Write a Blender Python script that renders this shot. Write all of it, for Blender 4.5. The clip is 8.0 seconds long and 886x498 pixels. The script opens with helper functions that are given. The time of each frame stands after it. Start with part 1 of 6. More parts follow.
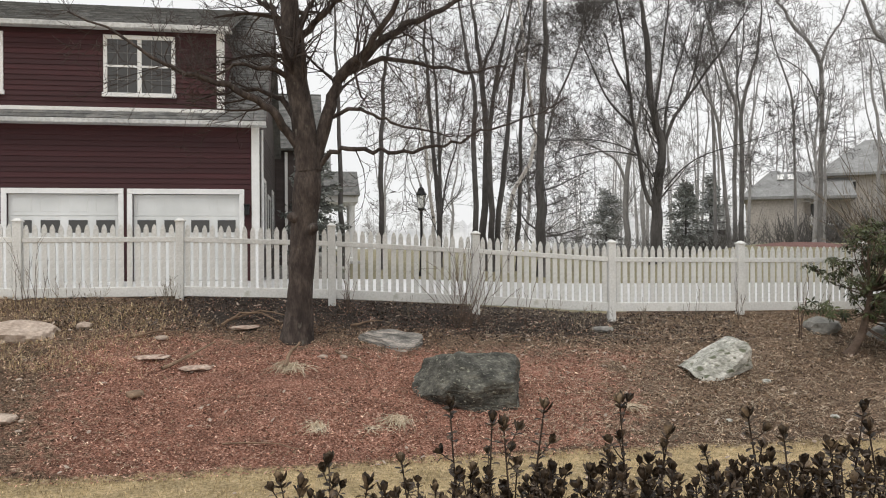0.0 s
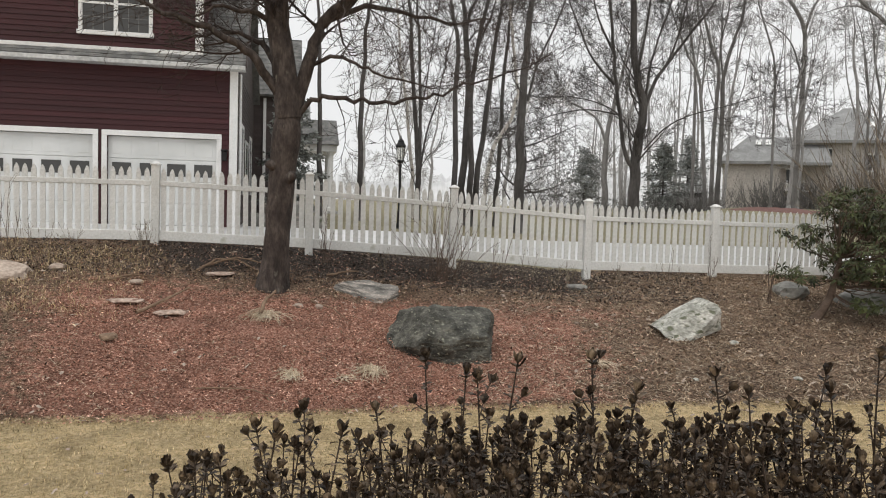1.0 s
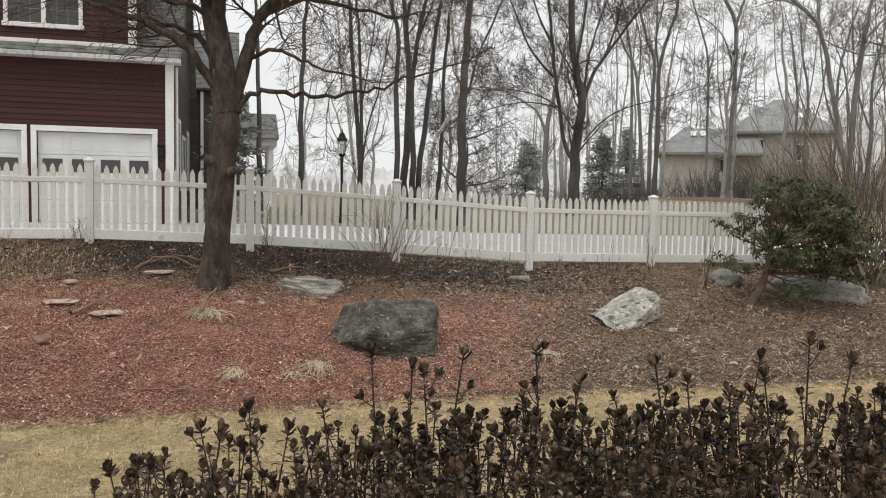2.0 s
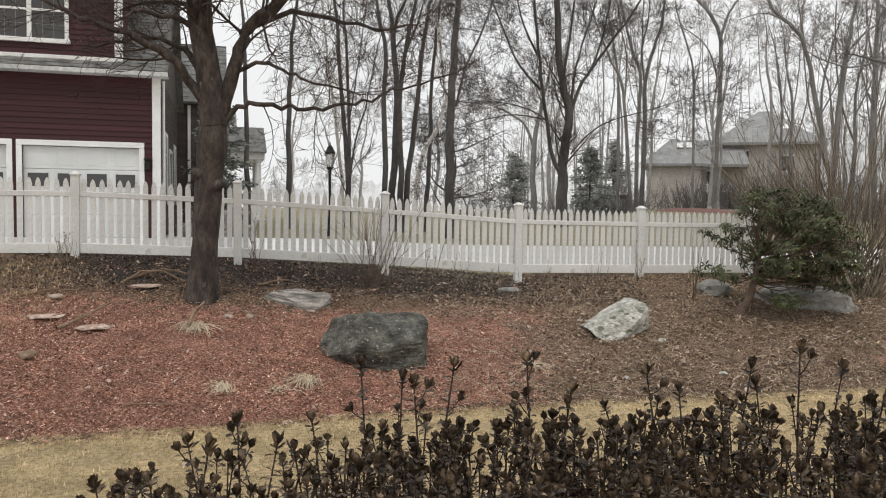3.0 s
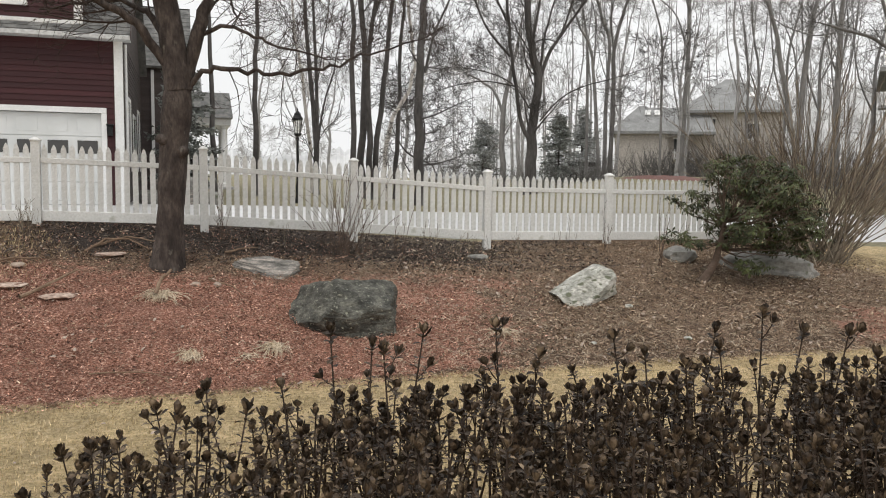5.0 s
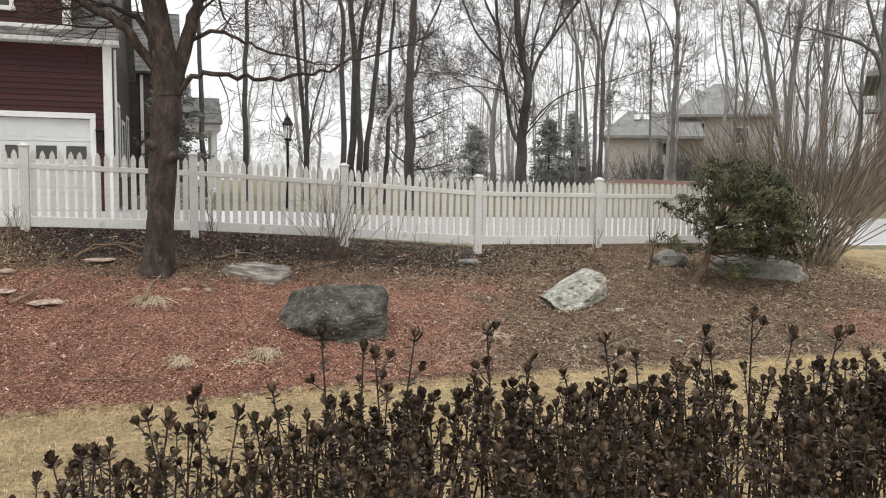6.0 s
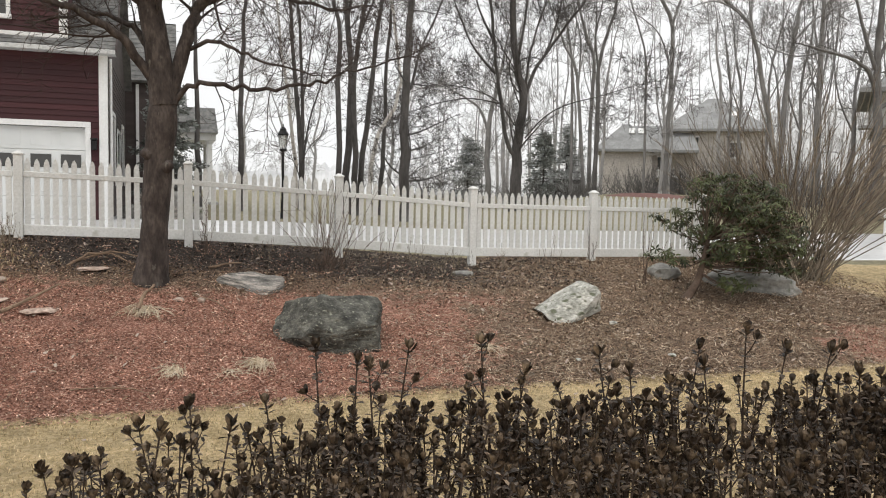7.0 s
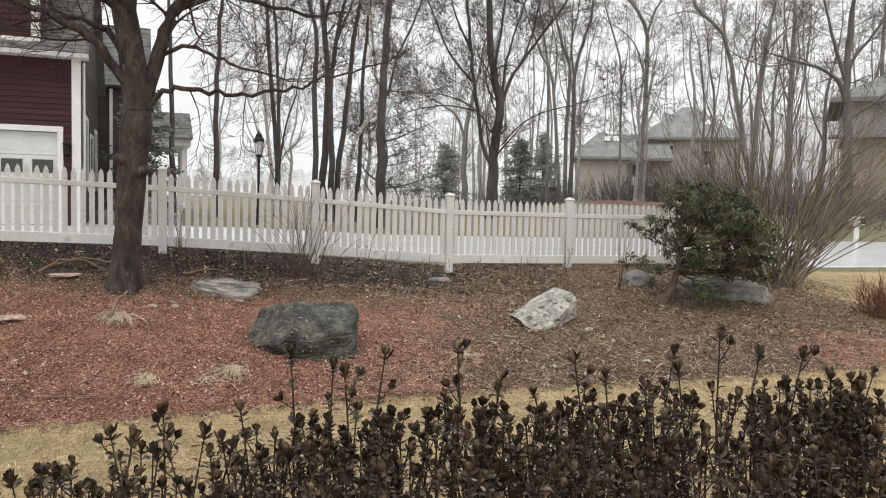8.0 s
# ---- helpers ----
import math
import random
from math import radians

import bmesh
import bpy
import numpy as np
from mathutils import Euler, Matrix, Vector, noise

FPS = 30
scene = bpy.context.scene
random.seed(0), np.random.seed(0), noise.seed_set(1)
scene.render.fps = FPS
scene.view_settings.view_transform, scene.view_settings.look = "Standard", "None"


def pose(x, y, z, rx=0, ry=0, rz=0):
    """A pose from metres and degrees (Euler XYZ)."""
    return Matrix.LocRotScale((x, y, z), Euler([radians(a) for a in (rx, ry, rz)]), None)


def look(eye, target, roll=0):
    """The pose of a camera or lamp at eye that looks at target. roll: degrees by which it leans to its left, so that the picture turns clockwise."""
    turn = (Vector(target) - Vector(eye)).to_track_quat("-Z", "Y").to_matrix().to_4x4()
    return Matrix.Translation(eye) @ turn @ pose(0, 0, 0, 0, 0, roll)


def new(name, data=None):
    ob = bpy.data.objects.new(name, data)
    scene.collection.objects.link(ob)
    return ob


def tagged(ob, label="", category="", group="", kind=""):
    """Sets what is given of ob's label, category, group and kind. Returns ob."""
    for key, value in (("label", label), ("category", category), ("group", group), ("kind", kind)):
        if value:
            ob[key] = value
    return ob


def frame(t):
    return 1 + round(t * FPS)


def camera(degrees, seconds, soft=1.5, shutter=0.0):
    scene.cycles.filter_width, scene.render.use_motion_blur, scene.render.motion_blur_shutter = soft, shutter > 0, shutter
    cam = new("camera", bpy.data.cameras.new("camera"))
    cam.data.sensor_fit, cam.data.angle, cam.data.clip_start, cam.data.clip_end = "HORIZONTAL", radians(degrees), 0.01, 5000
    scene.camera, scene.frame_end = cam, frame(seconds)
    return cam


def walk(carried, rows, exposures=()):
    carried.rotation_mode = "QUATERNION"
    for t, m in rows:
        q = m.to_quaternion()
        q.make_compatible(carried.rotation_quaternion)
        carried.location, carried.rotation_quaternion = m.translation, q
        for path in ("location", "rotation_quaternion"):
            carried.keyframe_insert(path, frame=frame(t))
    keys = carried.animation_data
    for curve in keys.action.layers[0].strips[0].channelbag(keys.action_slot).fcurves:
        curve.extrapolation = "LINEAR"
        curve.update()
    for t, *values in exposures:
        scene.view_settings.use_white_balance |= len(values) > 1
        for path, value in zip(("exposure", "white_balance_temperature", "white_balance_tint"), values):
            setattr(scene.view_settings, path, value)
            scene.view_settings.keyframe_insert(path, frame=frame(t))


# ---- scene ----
cam = camera(57.7, 8.0, soft=1.05)
PATH = [
    (0, (-0.02, -0.112, 2.207), (-0.017, 1.888, 2.204), -0.3),
    (0.5, (-0.029, -0.125, 2.206), (-0.017, 1.873, 2.136), 1.1),
    (1, (-0.033, -0.129, 2.207), (0.029, 1.867, 2.089), 1.7),
    (1.5, (-0.038, -0.132, 2.206), (0.115, 1.858, 2.077), 2.2),
    (1.7, (-0.037, -0.142, 2.218), (0.143, 1.845, 2.082), 1.6),
    (3, (-0.04, -0.119, 2.204), (0.191, 1.866, 2.104), 0.7),
    (3.5, (-0.04, -0.117, 2.203), (0.2, 1.866, 2.104), 0.6),
    (4, (-0.041, -0.114, 2.202), (0.212, 1.867, 2.098), 0.8),
    (4.5, (-0.04, -0.121, 2.204), (0.24, 1.856, 2.085), 0.7),
    (4.7, (-0.039, -0.116, 2.202), (0.255, 1.855, 2.043), 0.9),
    (5.8, (-0.044, -0.126, 2.2), (0.287, 1.837, 2.006), 0.3),
    (6, (-0.043, -0.122, 2.2), (0.287, 1.843, 2.032), 0.6),
    (6.5, (-0.045, -0.12, 2.199), (0.279, 1.847, 2.038), 0.7),
    (7, (-0.045, -0.122, 2.199), (0.299, 1.844, 2.06), 1.1),
    (7.5, (-0.044, -0.123, 2.199), (0.337, 1.837, 2.074), 1.5),
    (8, (-0.045, -0.122, 2.197), (0.356, 1.834, 2.076), 1.3),
]
walk(cam, [(t, look(eye, aim, roll)) for t, eye, aim, roll in PATH],
     exposures=((0.0, 0.08), (1.0, 0.0), (3.0, 0.04), (4.5, 0.06), (6.0, 0.2), (7.0, 0.2), (8.0, 0.15)))

# ---- shape of the land ----
def smooth(a, b, v):
    s = np.clip((np.asarray(v, float) - a) / (b - a), 0, 1)
    return s * s * (3 - 2 * s)


def fence_y(x):
    return 13.587 + 0.1608 * np.asarray(x, float)


def edge_y(x):
    return np.interp(x, [-12, -4, -2.5, -1, 0.35, 3.5, 6.8, 14], [6.1, 7.2, 7.4, 7.75, 8.07, 8.52, 8.95, 9.9])


def fence_base(x):
    return np.interp(x, [-14, -6.67, -4.26, -1.87, 0.55, 2.97, 5.38, 7.8, 10, 13, 40], [1.56, 1.46, 1.41, 1.28, 1.08, 0.9, 0.98, 0.95, 0.83, 0.7, 0.5])


def land(x, y):
    x, y = np.asarray(x, float), np.asarray(y, float)
    yf, ye, base = fence_y(x), edge_y(x), fence_base(x)
    s = np.clip((y - ye) / (yf - ye), 0, 1)
    z = 0.05 * smooth(-1.5, 0, y - ye) + (base - 0.05) * s ** 0.92
    o = (y - yf) * 0.987
    far = np.interp(x, [-10, -1, 3, 22], [1.42, 1.38, 1.21, 0.98])
    z = np.where(o > 0, base + (far - base) * smooth(0.8, 8, o), z)
    side = x / np.maximum(y, 1.0)
    z = z + 1.4 * smooth(0.24, 0.42, side) * smooth(10, 30, o) + 1.7 * smooth(0.6, 0.82, side) * smooth(12, 36, o)
    return z + 0.5 * smooth(12, 60, o) * (1 - smooth(0.24, 0.42, side))


def ground_z(x, y):
    return float(land(x, y))


# ---- world and light: a white, rainy sky ----
world = bpy.data.worlds.new("world")
scene.world = world
world.use_nodes = True
wn, wl = world.node_tree.nodes, world.node_tree.links
wn.clear()
sky = wn.new("ShaderNodeTexSky")
sky.sky_type, sky.sun_disc = "NISHITA", False
sky.sun_elevation, sky.sun_rotation = radians(63), radians(203)
sky_grey = wn.new("ShaderNodeHueSaturation")
sky_grey.inputs["Saturation"].default_value, sky_grey.inputs["Value"].default_value = 0.12, 0.09
wl.new(sky.outputs[0], sky_grey.inputs["Color"])
cloud_at = wn.new("ShaderNodeTexCoord")
cloud = wn.new("ShaderNodeTexNoise")
cloud.inputs["Scale"].default_value, cloud.inputs["Detail"].default_value = 2.2, 4
wl.new(cloud_at.outputs["Generated"], cloud.inputs["Vector"])
cloud_ramp = wn.new("ShaderNodeValToRGB")
cloud_ramp.color_ramp.elements[0].position, cloud_ramp.color_ramp.elements[1].position = 0.3, 0.72
cloud_ramp.color_ramp.elements[0].color, cloud_ramp.color_ramp.elements[1].color = (0.86, 0.865, 0.87, 1), (1.0, 1.0, 1.0, 1)
wl.new(cloud.outputs[0], cloud_ramp.inputs[0])
sky_mix = wn.new("ShaderNodeMixRGB")
sky_mix.inputs[0].default_value = 0.85
wl.new(sky_grey.outputs[0], sky_mix.inputs[1])
wl.new(cloud_ramp.outputs[0], sky_mix.inputs[2])
bg = wn.new("ShaderNodeBackground")
bg.inputs["Strength"].default_value = 1.03
wl.new(sky_mix.outputs[0], bg.inputs["Color"])
wout = wn.new("ShaderNodeOutputWorld")
wl.new(bg.outputs[0], wout.inputs["Surface"])

sun = new("sun", bpy.data.lights.new("sun", "SUN"))
sun.data.energy, sun.data.angle, sun.data.color = 1.15, radians(35), (1, 0.965, 0.91)
sun.matrix_world = look((-6, -4, 30), (0, 10, 0))


# ---- materials ----
def material(name, colours, scale=6.0, rough=0.85, bump=0.3, bump_scale=40.0, stretch=(1, 1, 1), spots=None, metal=0.0, vary=0.0, island=False, spec=0.35, contrast=0.55):
    """A surface with a colour ramp over noise, finer grain on top, and relief."""
    m = bpy.data.materials.new(name)
    m.use_nodes = True
    n, l = m.node_tree.nodes, m.node_tree.links
    b = n["Principled BSDF"]
    b.inputs["Roughness"].default_value, b.inputs["Metallic"].default_value = rough, metal
    b.inputs["Specular IOR Level"].default_value = spec
    tc, mp = n.new("ShaderNodeTexCoord"), n.new("ShaderNodeMapping")
    mp.inputs["Scale"].default_value = stretch
    l.new(tc.outputs["Object"], mp.inputs["Vector"])
    big, fine, ramp = n.new("ShaderNodeTexNoise"), n.new("ShaderNodeTexNoise"), n.new("ShaderNodeValToRGB")
    big.inputs["Scale"].default_value, big.inputs["Detail"].default_value = scale, 6
    fine.inputs["Scale"].default_value, fine.inputs["Detail"].default_value = bump_scale, 5
    l.new(mp.outputs[0], big.inputs["Vector"]), l.new(mp.outputs[0], fine.inputs["Vector"])
    e = ramp.color_ramp.elements
    e[0].position, e[1].position = 0.32, 0.68
    e[0].color, e[1].color = (*colours[0], 1), (*colours[-1], 1)
    for i, c in enumerate(colours[1:-1]):
        mid = e.new(0.32 + 0.36 * (i + 1) / (len(colours) - 1))
        mid.color = (*c, 1)
    l.new(big.outputs[0], ramp.inputs[0])
    last = ramp.outputs[0]
    grain = n.new("ShaderNodeMixRGB")
    grain.blend_type = "OVERLAY"
    grain.inputs[0].default_value = contrast
    l.new(last, grain.inputs[1]), l.new(fine.outputs[0], grain.inputs[2])
    last = grain.outputs[0]
    if spots:
        spot, sr, sm = n.new("ShaderNodeTexNoise"), n.new("ShaderNodeValToRGB"), n.new("ShaderNodeMixRGB")
        spot.inputs["Scale"].default_value, spot.inputs["Detail"].default_value = spots[1], 8
        sr.color_ramp.elements[0].position, sr.color_ramp.elements[1].position = spots[2], spots[2] + 0.08
        sm.inputs[2].default_value = (*spots[0], 1)
        l.new(mp.outputs[0], spot.inputs["Vector"]), l.new(spot.outputs[0], sr.inputs[0]), l.new(sr.outputs[0], sm.inputs[0]), l.new(last, sm.inputs[1])
        last = sm.outputs[0]
    if vary:
        hv, mr = n.new("ShaderNodeHueSaturation"), n.new("ShaderNodeMapRange")
        if island:
            src = n.new("ShaderNodeNewGeometry").outputs["Random Per Island"]
        else:
            src = n.new("ShaderNodeObjectInfo").outputs["Random"]
        mr.inputs["To Min"].default_value, mr.inputs["To Max"].default_value = 1 - vary, 1 + vary
        l.new(src, mr.inputs["Value"]), l.new(mr.outputs[0], hv.inputs["Value"]), l.new(last, hv.inputs["Color"])
        last = hv.outputs[0]
    l.new(last, b.inputs["Base Color"])
    if bump:
        bp = n.new("ShaderNodeBump")
        bp.inputs["Strength"].default_value, bp.inputs["Distance"].default_value = bump, 0.02
        l.new(fine.outputs[0], bp.inputs["Height"]), l.new(bp.outputs[0], b.inputs["Normal"])
    return m


def glass_material(name, tint=(0.045, 0.043, 0.04), clear=0.0):
    m = bpy.data.materials.new(name)
    m.use_nodes = True
    b = m.node_tree.nodes["Principled BSDF"]
    b.inputs["Base Color"].default_value = (*tint, 1)
    b.inputs["Transmission Weight"].default_value = clear
    b.inputs["Roughness"].default_value, b.inputs["Specular IOR Level"].default_value = 0.06, 0.6
    return m


def ground_material():
    """Red mulch, brown litter, dark mulch and winter lawn, mixed by the sheet's own cover weights with ragged borders."""
    m = bpy.data.materials.new("ground")
    m.use_nodes = True
    n, l = m.node_tree.nodes, m.node_tree.links
    b = n["Principled BSDF"]
    b.inputs["Roughness"].default_value, b.inputs["Specular IOR Level"].default_value = 0.9, 0.25
    tc = n.new("ShaderNodeTexCoord")

    def noise_node(scale, detail=6, rough=0.6):
        t = n.new("ShaderNodeTexNoise")
        t.inputs["Scale"].default_value, t.inputs["Detail"].default_value, t.inputs["Roughness"].default_value = scale, detail, rough
        l.new(tc.outputs["Object"], t.inputs["Vector"])
        return t.outputs[0]

    def ramp(src, stops):
        r = n.new("ShaderNodeValToRGB")
        e = r.color_ramp.elements
        e[0].position, e[0].color = stops[0][0], (*stops[0][1], 1)
        e[1].position, e[1].color = stops[-1][0], (*stops[-1][1], 1)
        for p, c in stops[1:-1]:
            e.new(p).color = (*c, 1)
        l.new(src, r.inputs[0])
        return r.outputs[0]

    fine, mid, big, tuft = noise_node(38, 8, 0.78), noise_node(7, 6), noise_node(2.6, 8, 0.75), noise_node(19, 7, 0.8)
    red = ramp(fine, [(0.35, (0.045, 0.022, 0.015)), (0.5, (0.325, 0.146, 0.099)), (0.62, (0.66, 0.42, 0.325))])
    brown = ramp(fine, [(0.36, (0.028, 0.018, 0.012)), (0.5, (0.15, 0.098, 0.066)), (0.65, (0.52, 0.375, 0.26))])
    dark = ramp(fine, [(0.3, (0.018, 0.014, 0.012)), (0.55, (0.06, 0.046, 0.038)), (0.72, (0.15, 0.12, 0.10))])
    lawn = ramp(tuft, [(0.34, (0.24, 0.185, 0.095)), (0.5, (0.56, 0.43, 0.24)), (0.66, (0.72, 0.58, 0.385))])
    att = n.new("ShaderNodeAttribute")
    att.attribute_name = "cover"
    sep = n.new("ShaderNodeSeparateColor")
    l.new(att.outputs["Color"], sep.inputs[0])
    far_lawn = ramp(mid, [(0.3, (0.17, 0.155, 0.095)), (0.5, (0.25, 0.225, 0.145)), (0.7, (0.33, 0.295, 0.2))])
    last = brown
    for out, col in ((sep.outputs[0], red), (sep.outputs[1], dark), (sep.outputs[2], lawn), (att.outputs["Alpha"], far_lawn)):
        add = n.new("ShaderNodeMath")
        add.operation = "ADD"
        wob = n.new("ShaderNodeMapRange")
        wob.inputs["From Min"].default_value, wob.inputs["From Max"].default_value = 0.3, 0.7
        wob.inputs["To Min"].default_value, wob.inputs["To Max"].default_value = -0.3, 0.3
        l.new(mid, wob.inputs["Value"]), l.new(out, add.inputs[0]), l.new(wob.outputs[0], add.inputs[1])
        cut = n.new("ShaderNodeMapRange")
        cut.inputs["From Min"].default_value, cut.inputs["From Max"].default_value = 0.3, 0.7
        l.new(add.outputs[0], cut.inputs["Value"])
        mx = n.new("ShaderNodeMixRGB")
        l.new(cut.outputs[0], mx.inputs[0]), l.new(last, mx.inputs[1]), l.new(col, mx.inputs[2])
        last = mx.outputs[0]
    patch = n.new("ShaderNodeHueSaturation")
    pr = n.new("ShaderNodeMapRange")
    pr.inputs["From Min"].default_value, pr.inputs["From Max"].default_value = 0.3, 0.7
    pr.inputs["To Min"].default_value, pr.inputs["To Max"].default_value = 0.66, 1.5
    l.new(big, pr.inputs["Value"]), l.new(pr.outputs[0], patch.inputs["Value"]), l.new(last, patch.inputs["Color"])
    l.new(patch.outputs[0], b.inputs["Base Color"])
    bp = n.new("ShaderNodeBump")
    bp.inputs["Strength"].default_value, bp.inputs["Distance"].default_value = 1.0, 0.05
    l.new(fine, bp.inputs["Height"]), l.new(bp.outputs[0], b.inputs["Normal"])
    return m


M_ground = ground_material()
M_vinyl = material("white_vinyl", [(0.64, 0.64, 0.62), (0.74, 0.74, 0.72)], 1.5, 0.45, 0.05, 30, spots=((0.5, 0.5, 0.44), 3.0, 0.66), vary=0.05)
M_trim = material("white_trim", [(0.72, 0.72, 0.71), (0.82, 0.82, 0.81)], 1.2, 0.5, 0.05, 25)
M_door = material("garage_door_paint", [(0.66, 0.67, 0.66), (0.70, 0.71, 0.70)], 0.4, 0.5, 0.0, 1.2)
M_gutter = material("grey_white_gutter", [(0.42, 0.42, 0.42), (0.58, 0.58, 0.57)], 1.0, 0.5, 0.05, 15)
M_siding = material("maroon_siding", [(0.040, 0.0105, 0.0125), (0.057, 0.015, 0.0175)], 1.0, 0.6, 0.15, 20, stretch=(0.4, 1, 6), vary=0.18)
M_side_wall = material("dark_siding", [(0.055, 0.042, 0.04), (0.085, 0.068, 0.064)], 1.0, 0.7, 0.2, 20, stretch=(1, 0.4, 6))
M_shingle = material("grey_shingle", [(0.10, 0.10, 0.098), (0.15, 0.15, 0.145), (0.2, 0.195, 0.185)], 5, 0.9, 0.5, 30, vary=0.2, island=True)
# Far roof: haze over the distance is put into the lighter grey
M_far_roof = material("haze_paled_far_roof", [(0.23, 0.232, 0.23), (0.33, 0.332, 0.33)], 1.5, 0.9, 0.3, 10)
M_far_wall = material("tan_stucco", [(0.44, 0.405, 0.37), (0.54, 0.50, 0.46)], 0.6, 0.9, 0.15, 6)
# Far brick: base colour paled to carry the haze
M_far_brick = material("haze_paled_brick", [(0.44, 0.38, 0.34), (0.54, 0.47, 0.42)], 2, 0.9, 0.2, 12)
M_far_clad = material("grey_cladding", [(0.38, 0.38, 0.38), (0.46, 0.46, 0.45)], 1, 0.8, 0.15, 9)
# Window panes: opaque dark tint stands in for the unlit insides behind
M_glass = glass_material("window_glass")
M_lamp_glass = glass_material("lantern_glass", (0.85, 0.85, 0.8), 0.8)
M_black = material("black_iron", [(0.012, 0.012, 0.012), (0.025, 0.025, 0.025)], 8, 0.5, 0.1, 60, metal=0.4)
M_muntin = material("dull_window_bar", [(0.16, 0.155, 0.15), (0.22, 0.215, 0.21)], 2, 0.6, 0.05, 20)
M_road = material("wet_pale_asphalt", [(0.60, 0.60, 0.60), (0.70, 0.70, 0.70)], 0.7, 0.28, 0.08, 60, spots=((0.5, 0.5, 0.5), 1.2, 0.62), spec=0.6)
M_bark = material("maple_bark", [(0.03, 0.023, 0.02), (0.058, 0.045, 0.039), (0.095, 0.077, 0.067)], 11, 0.9, 1.0, 38, stretch=(1, 1, 0.4), spots=((0.14, 0.13, 0.11), 12, 0.65), contrast=0.75)
M_twig = material("dark_twig", [(0.04, 0.03, 0.027), (0.075, 0.058, 0.05)], 5, 0.9, 0.2, 30)
# Grey barks: distance haze is painted in, a paler step for farther trees
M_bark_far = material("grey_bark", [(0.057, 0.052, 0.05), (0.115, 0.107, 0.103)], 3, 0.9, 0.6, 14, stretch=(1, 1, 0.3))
M_bark_mid = material("half_hazed_bark", [(0.09, 0.085, 0.082), (0.165, 0.157, 0.152)], 3, 0.9, 0.5, 14, stretch=(1, 1, 0.3))
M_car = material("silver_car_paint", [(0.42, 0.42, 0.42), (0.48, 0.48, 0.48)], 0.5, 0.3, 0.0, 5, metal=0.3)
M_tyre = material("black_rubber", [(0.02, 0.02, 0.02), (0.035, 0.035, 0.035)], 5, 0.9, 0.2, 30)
M_bark_haze = material("haze_greyed_bark", [(0.17, 0.163, 0.158), (0.25, 0.24, 0.233)], 3, 0.9, 0.5, 14, stretch=(1, 1, 0.3))
M_bark_mist = material("mist_paled_bark", [(0.30, 0.29, 0.285), (0.40, 0.39, 0.385)], 2, 0.95, 0.3, 10, stretch=(1, 1, 0.3))
# Mist over the far hills is painted in as this pale grey
M_ridge = material("mist_painted_ridge", [(0.56, 0.565, 0.57), (0.66, 0.665, 0.67)], 0.03, 0.95, 0.0, 0.2)
M_birch = material("birch_bark", [(0.42, 0.39, 0.36), (0.6, 0.57, 0.53)], 4, 0.8, 0.3, 20, spots=((0.07, 0.06, 0.055), 7, 0.6))
M_stem = material("shrub_stem", [(0.085, 0.058, 0.043), (0.16, 0.115, 0.088)], 8, 0.85, 0.2, 40)
M_hedge_stem = material("dark_shrub_stem", [(0.035, 0.024, 0.017), (0.085, 0.058, 0.042)], 8, 0.8, 0.2, 40)
M_brush = material("tan_brush_stem", [(0.14, 0.115, 0.085), (0.27, 0.225, 0.17)], 3, 0.85, 0.2, 40, vary=0.4, island=True)
M_brush_tip = material("brown_brush_twig", [(0.095, 0.07, 0.053), (0.18, 0.138, 0.105)], 3, 0.85, 0.2, 40, vary=0.4, island=True)
M_russet = material("russet_stem", [(0.15, 0.07, 0.048), (0.26, 0.14, 0.1)], 3, 0.85, 0.2, 40, vary=0.3, island=True)
# Palest ramp stop paints in leaf highlights along with tan undersides
M_hedge = material("bronze_winter_leaf", [(0.026, 0.017, 0.011), (0.056, 0.037, 0.023), (0.2, 0.145, 0.092)], 14, 0.45, 0.2, 60, vary=0.7, island=True, spec=0.4)
# Yellow-olive end of the ramp stands in for leaves lit from above
M_rhodo = material("dark_evergreen_leaf", [(0.03, 0.04, 0.016), (0.09, 0.102, 0.036)], 2.5, 0.5, 0.1, 50, vary=0.5, island=True)
# Needle greens lightened for haze, soft and mist ones the most
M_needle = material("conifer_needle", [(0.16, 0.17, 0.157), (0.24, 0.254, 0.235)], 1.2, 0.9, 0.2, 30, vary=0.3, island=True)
M_needle_soft = material("haze_greyed_needle", [(0.2, 0.214, 0.2), (0.3, 0.314, 0.296)], 1.2, 0.9, 0.2, 30, vary=0.3, island=True)
M_needle_mist = material("mist_paled_needle", [(0.3, 0.31, 0.302), (0.38, 0.39, 0.382)], 1.2, 0.9, 0.2, 30, vary=0.3, island=True)
M_boulder = material("dark_boulder", [(0.028, 0.028, 0.024), (0.08, 0.079, 0.068), (0.16, 0.156, 0.132)], 4.5, 0.85, 1.0, 30, stretch=(1, 1, 1.7), spots=((0.27, 0.27, 0.215), 24, 0.60), contrast=1.0)
M_white_rock = material("lichen_white_rock", [(0.26, 0.26, 0.225), (0.45, 0.445, 0.4), (0.64, 0.62, 0.575)], 5, 0.9, 1.0, 24, stretch=(0.8, 1, 1.5), spots=((0.15, 0.16, 0.11), 9, 0.56), contrast=1.0)
M_slab = material("layered_grey_slab", [(0.09, 0.086, 0.078), (0.25, 0.235, 0.212), (0.58, 0.5, 0.44)], 4, 0.9, 1.0, 34, stretch=(0.8, 0.8, 13), contrast=1.0)
M_tan_stone = material("tan_stone", [(0.32, 0.25, 0.20), (0.5, 0.41, 0.34)], 5, 0.9, 0.6, 20)
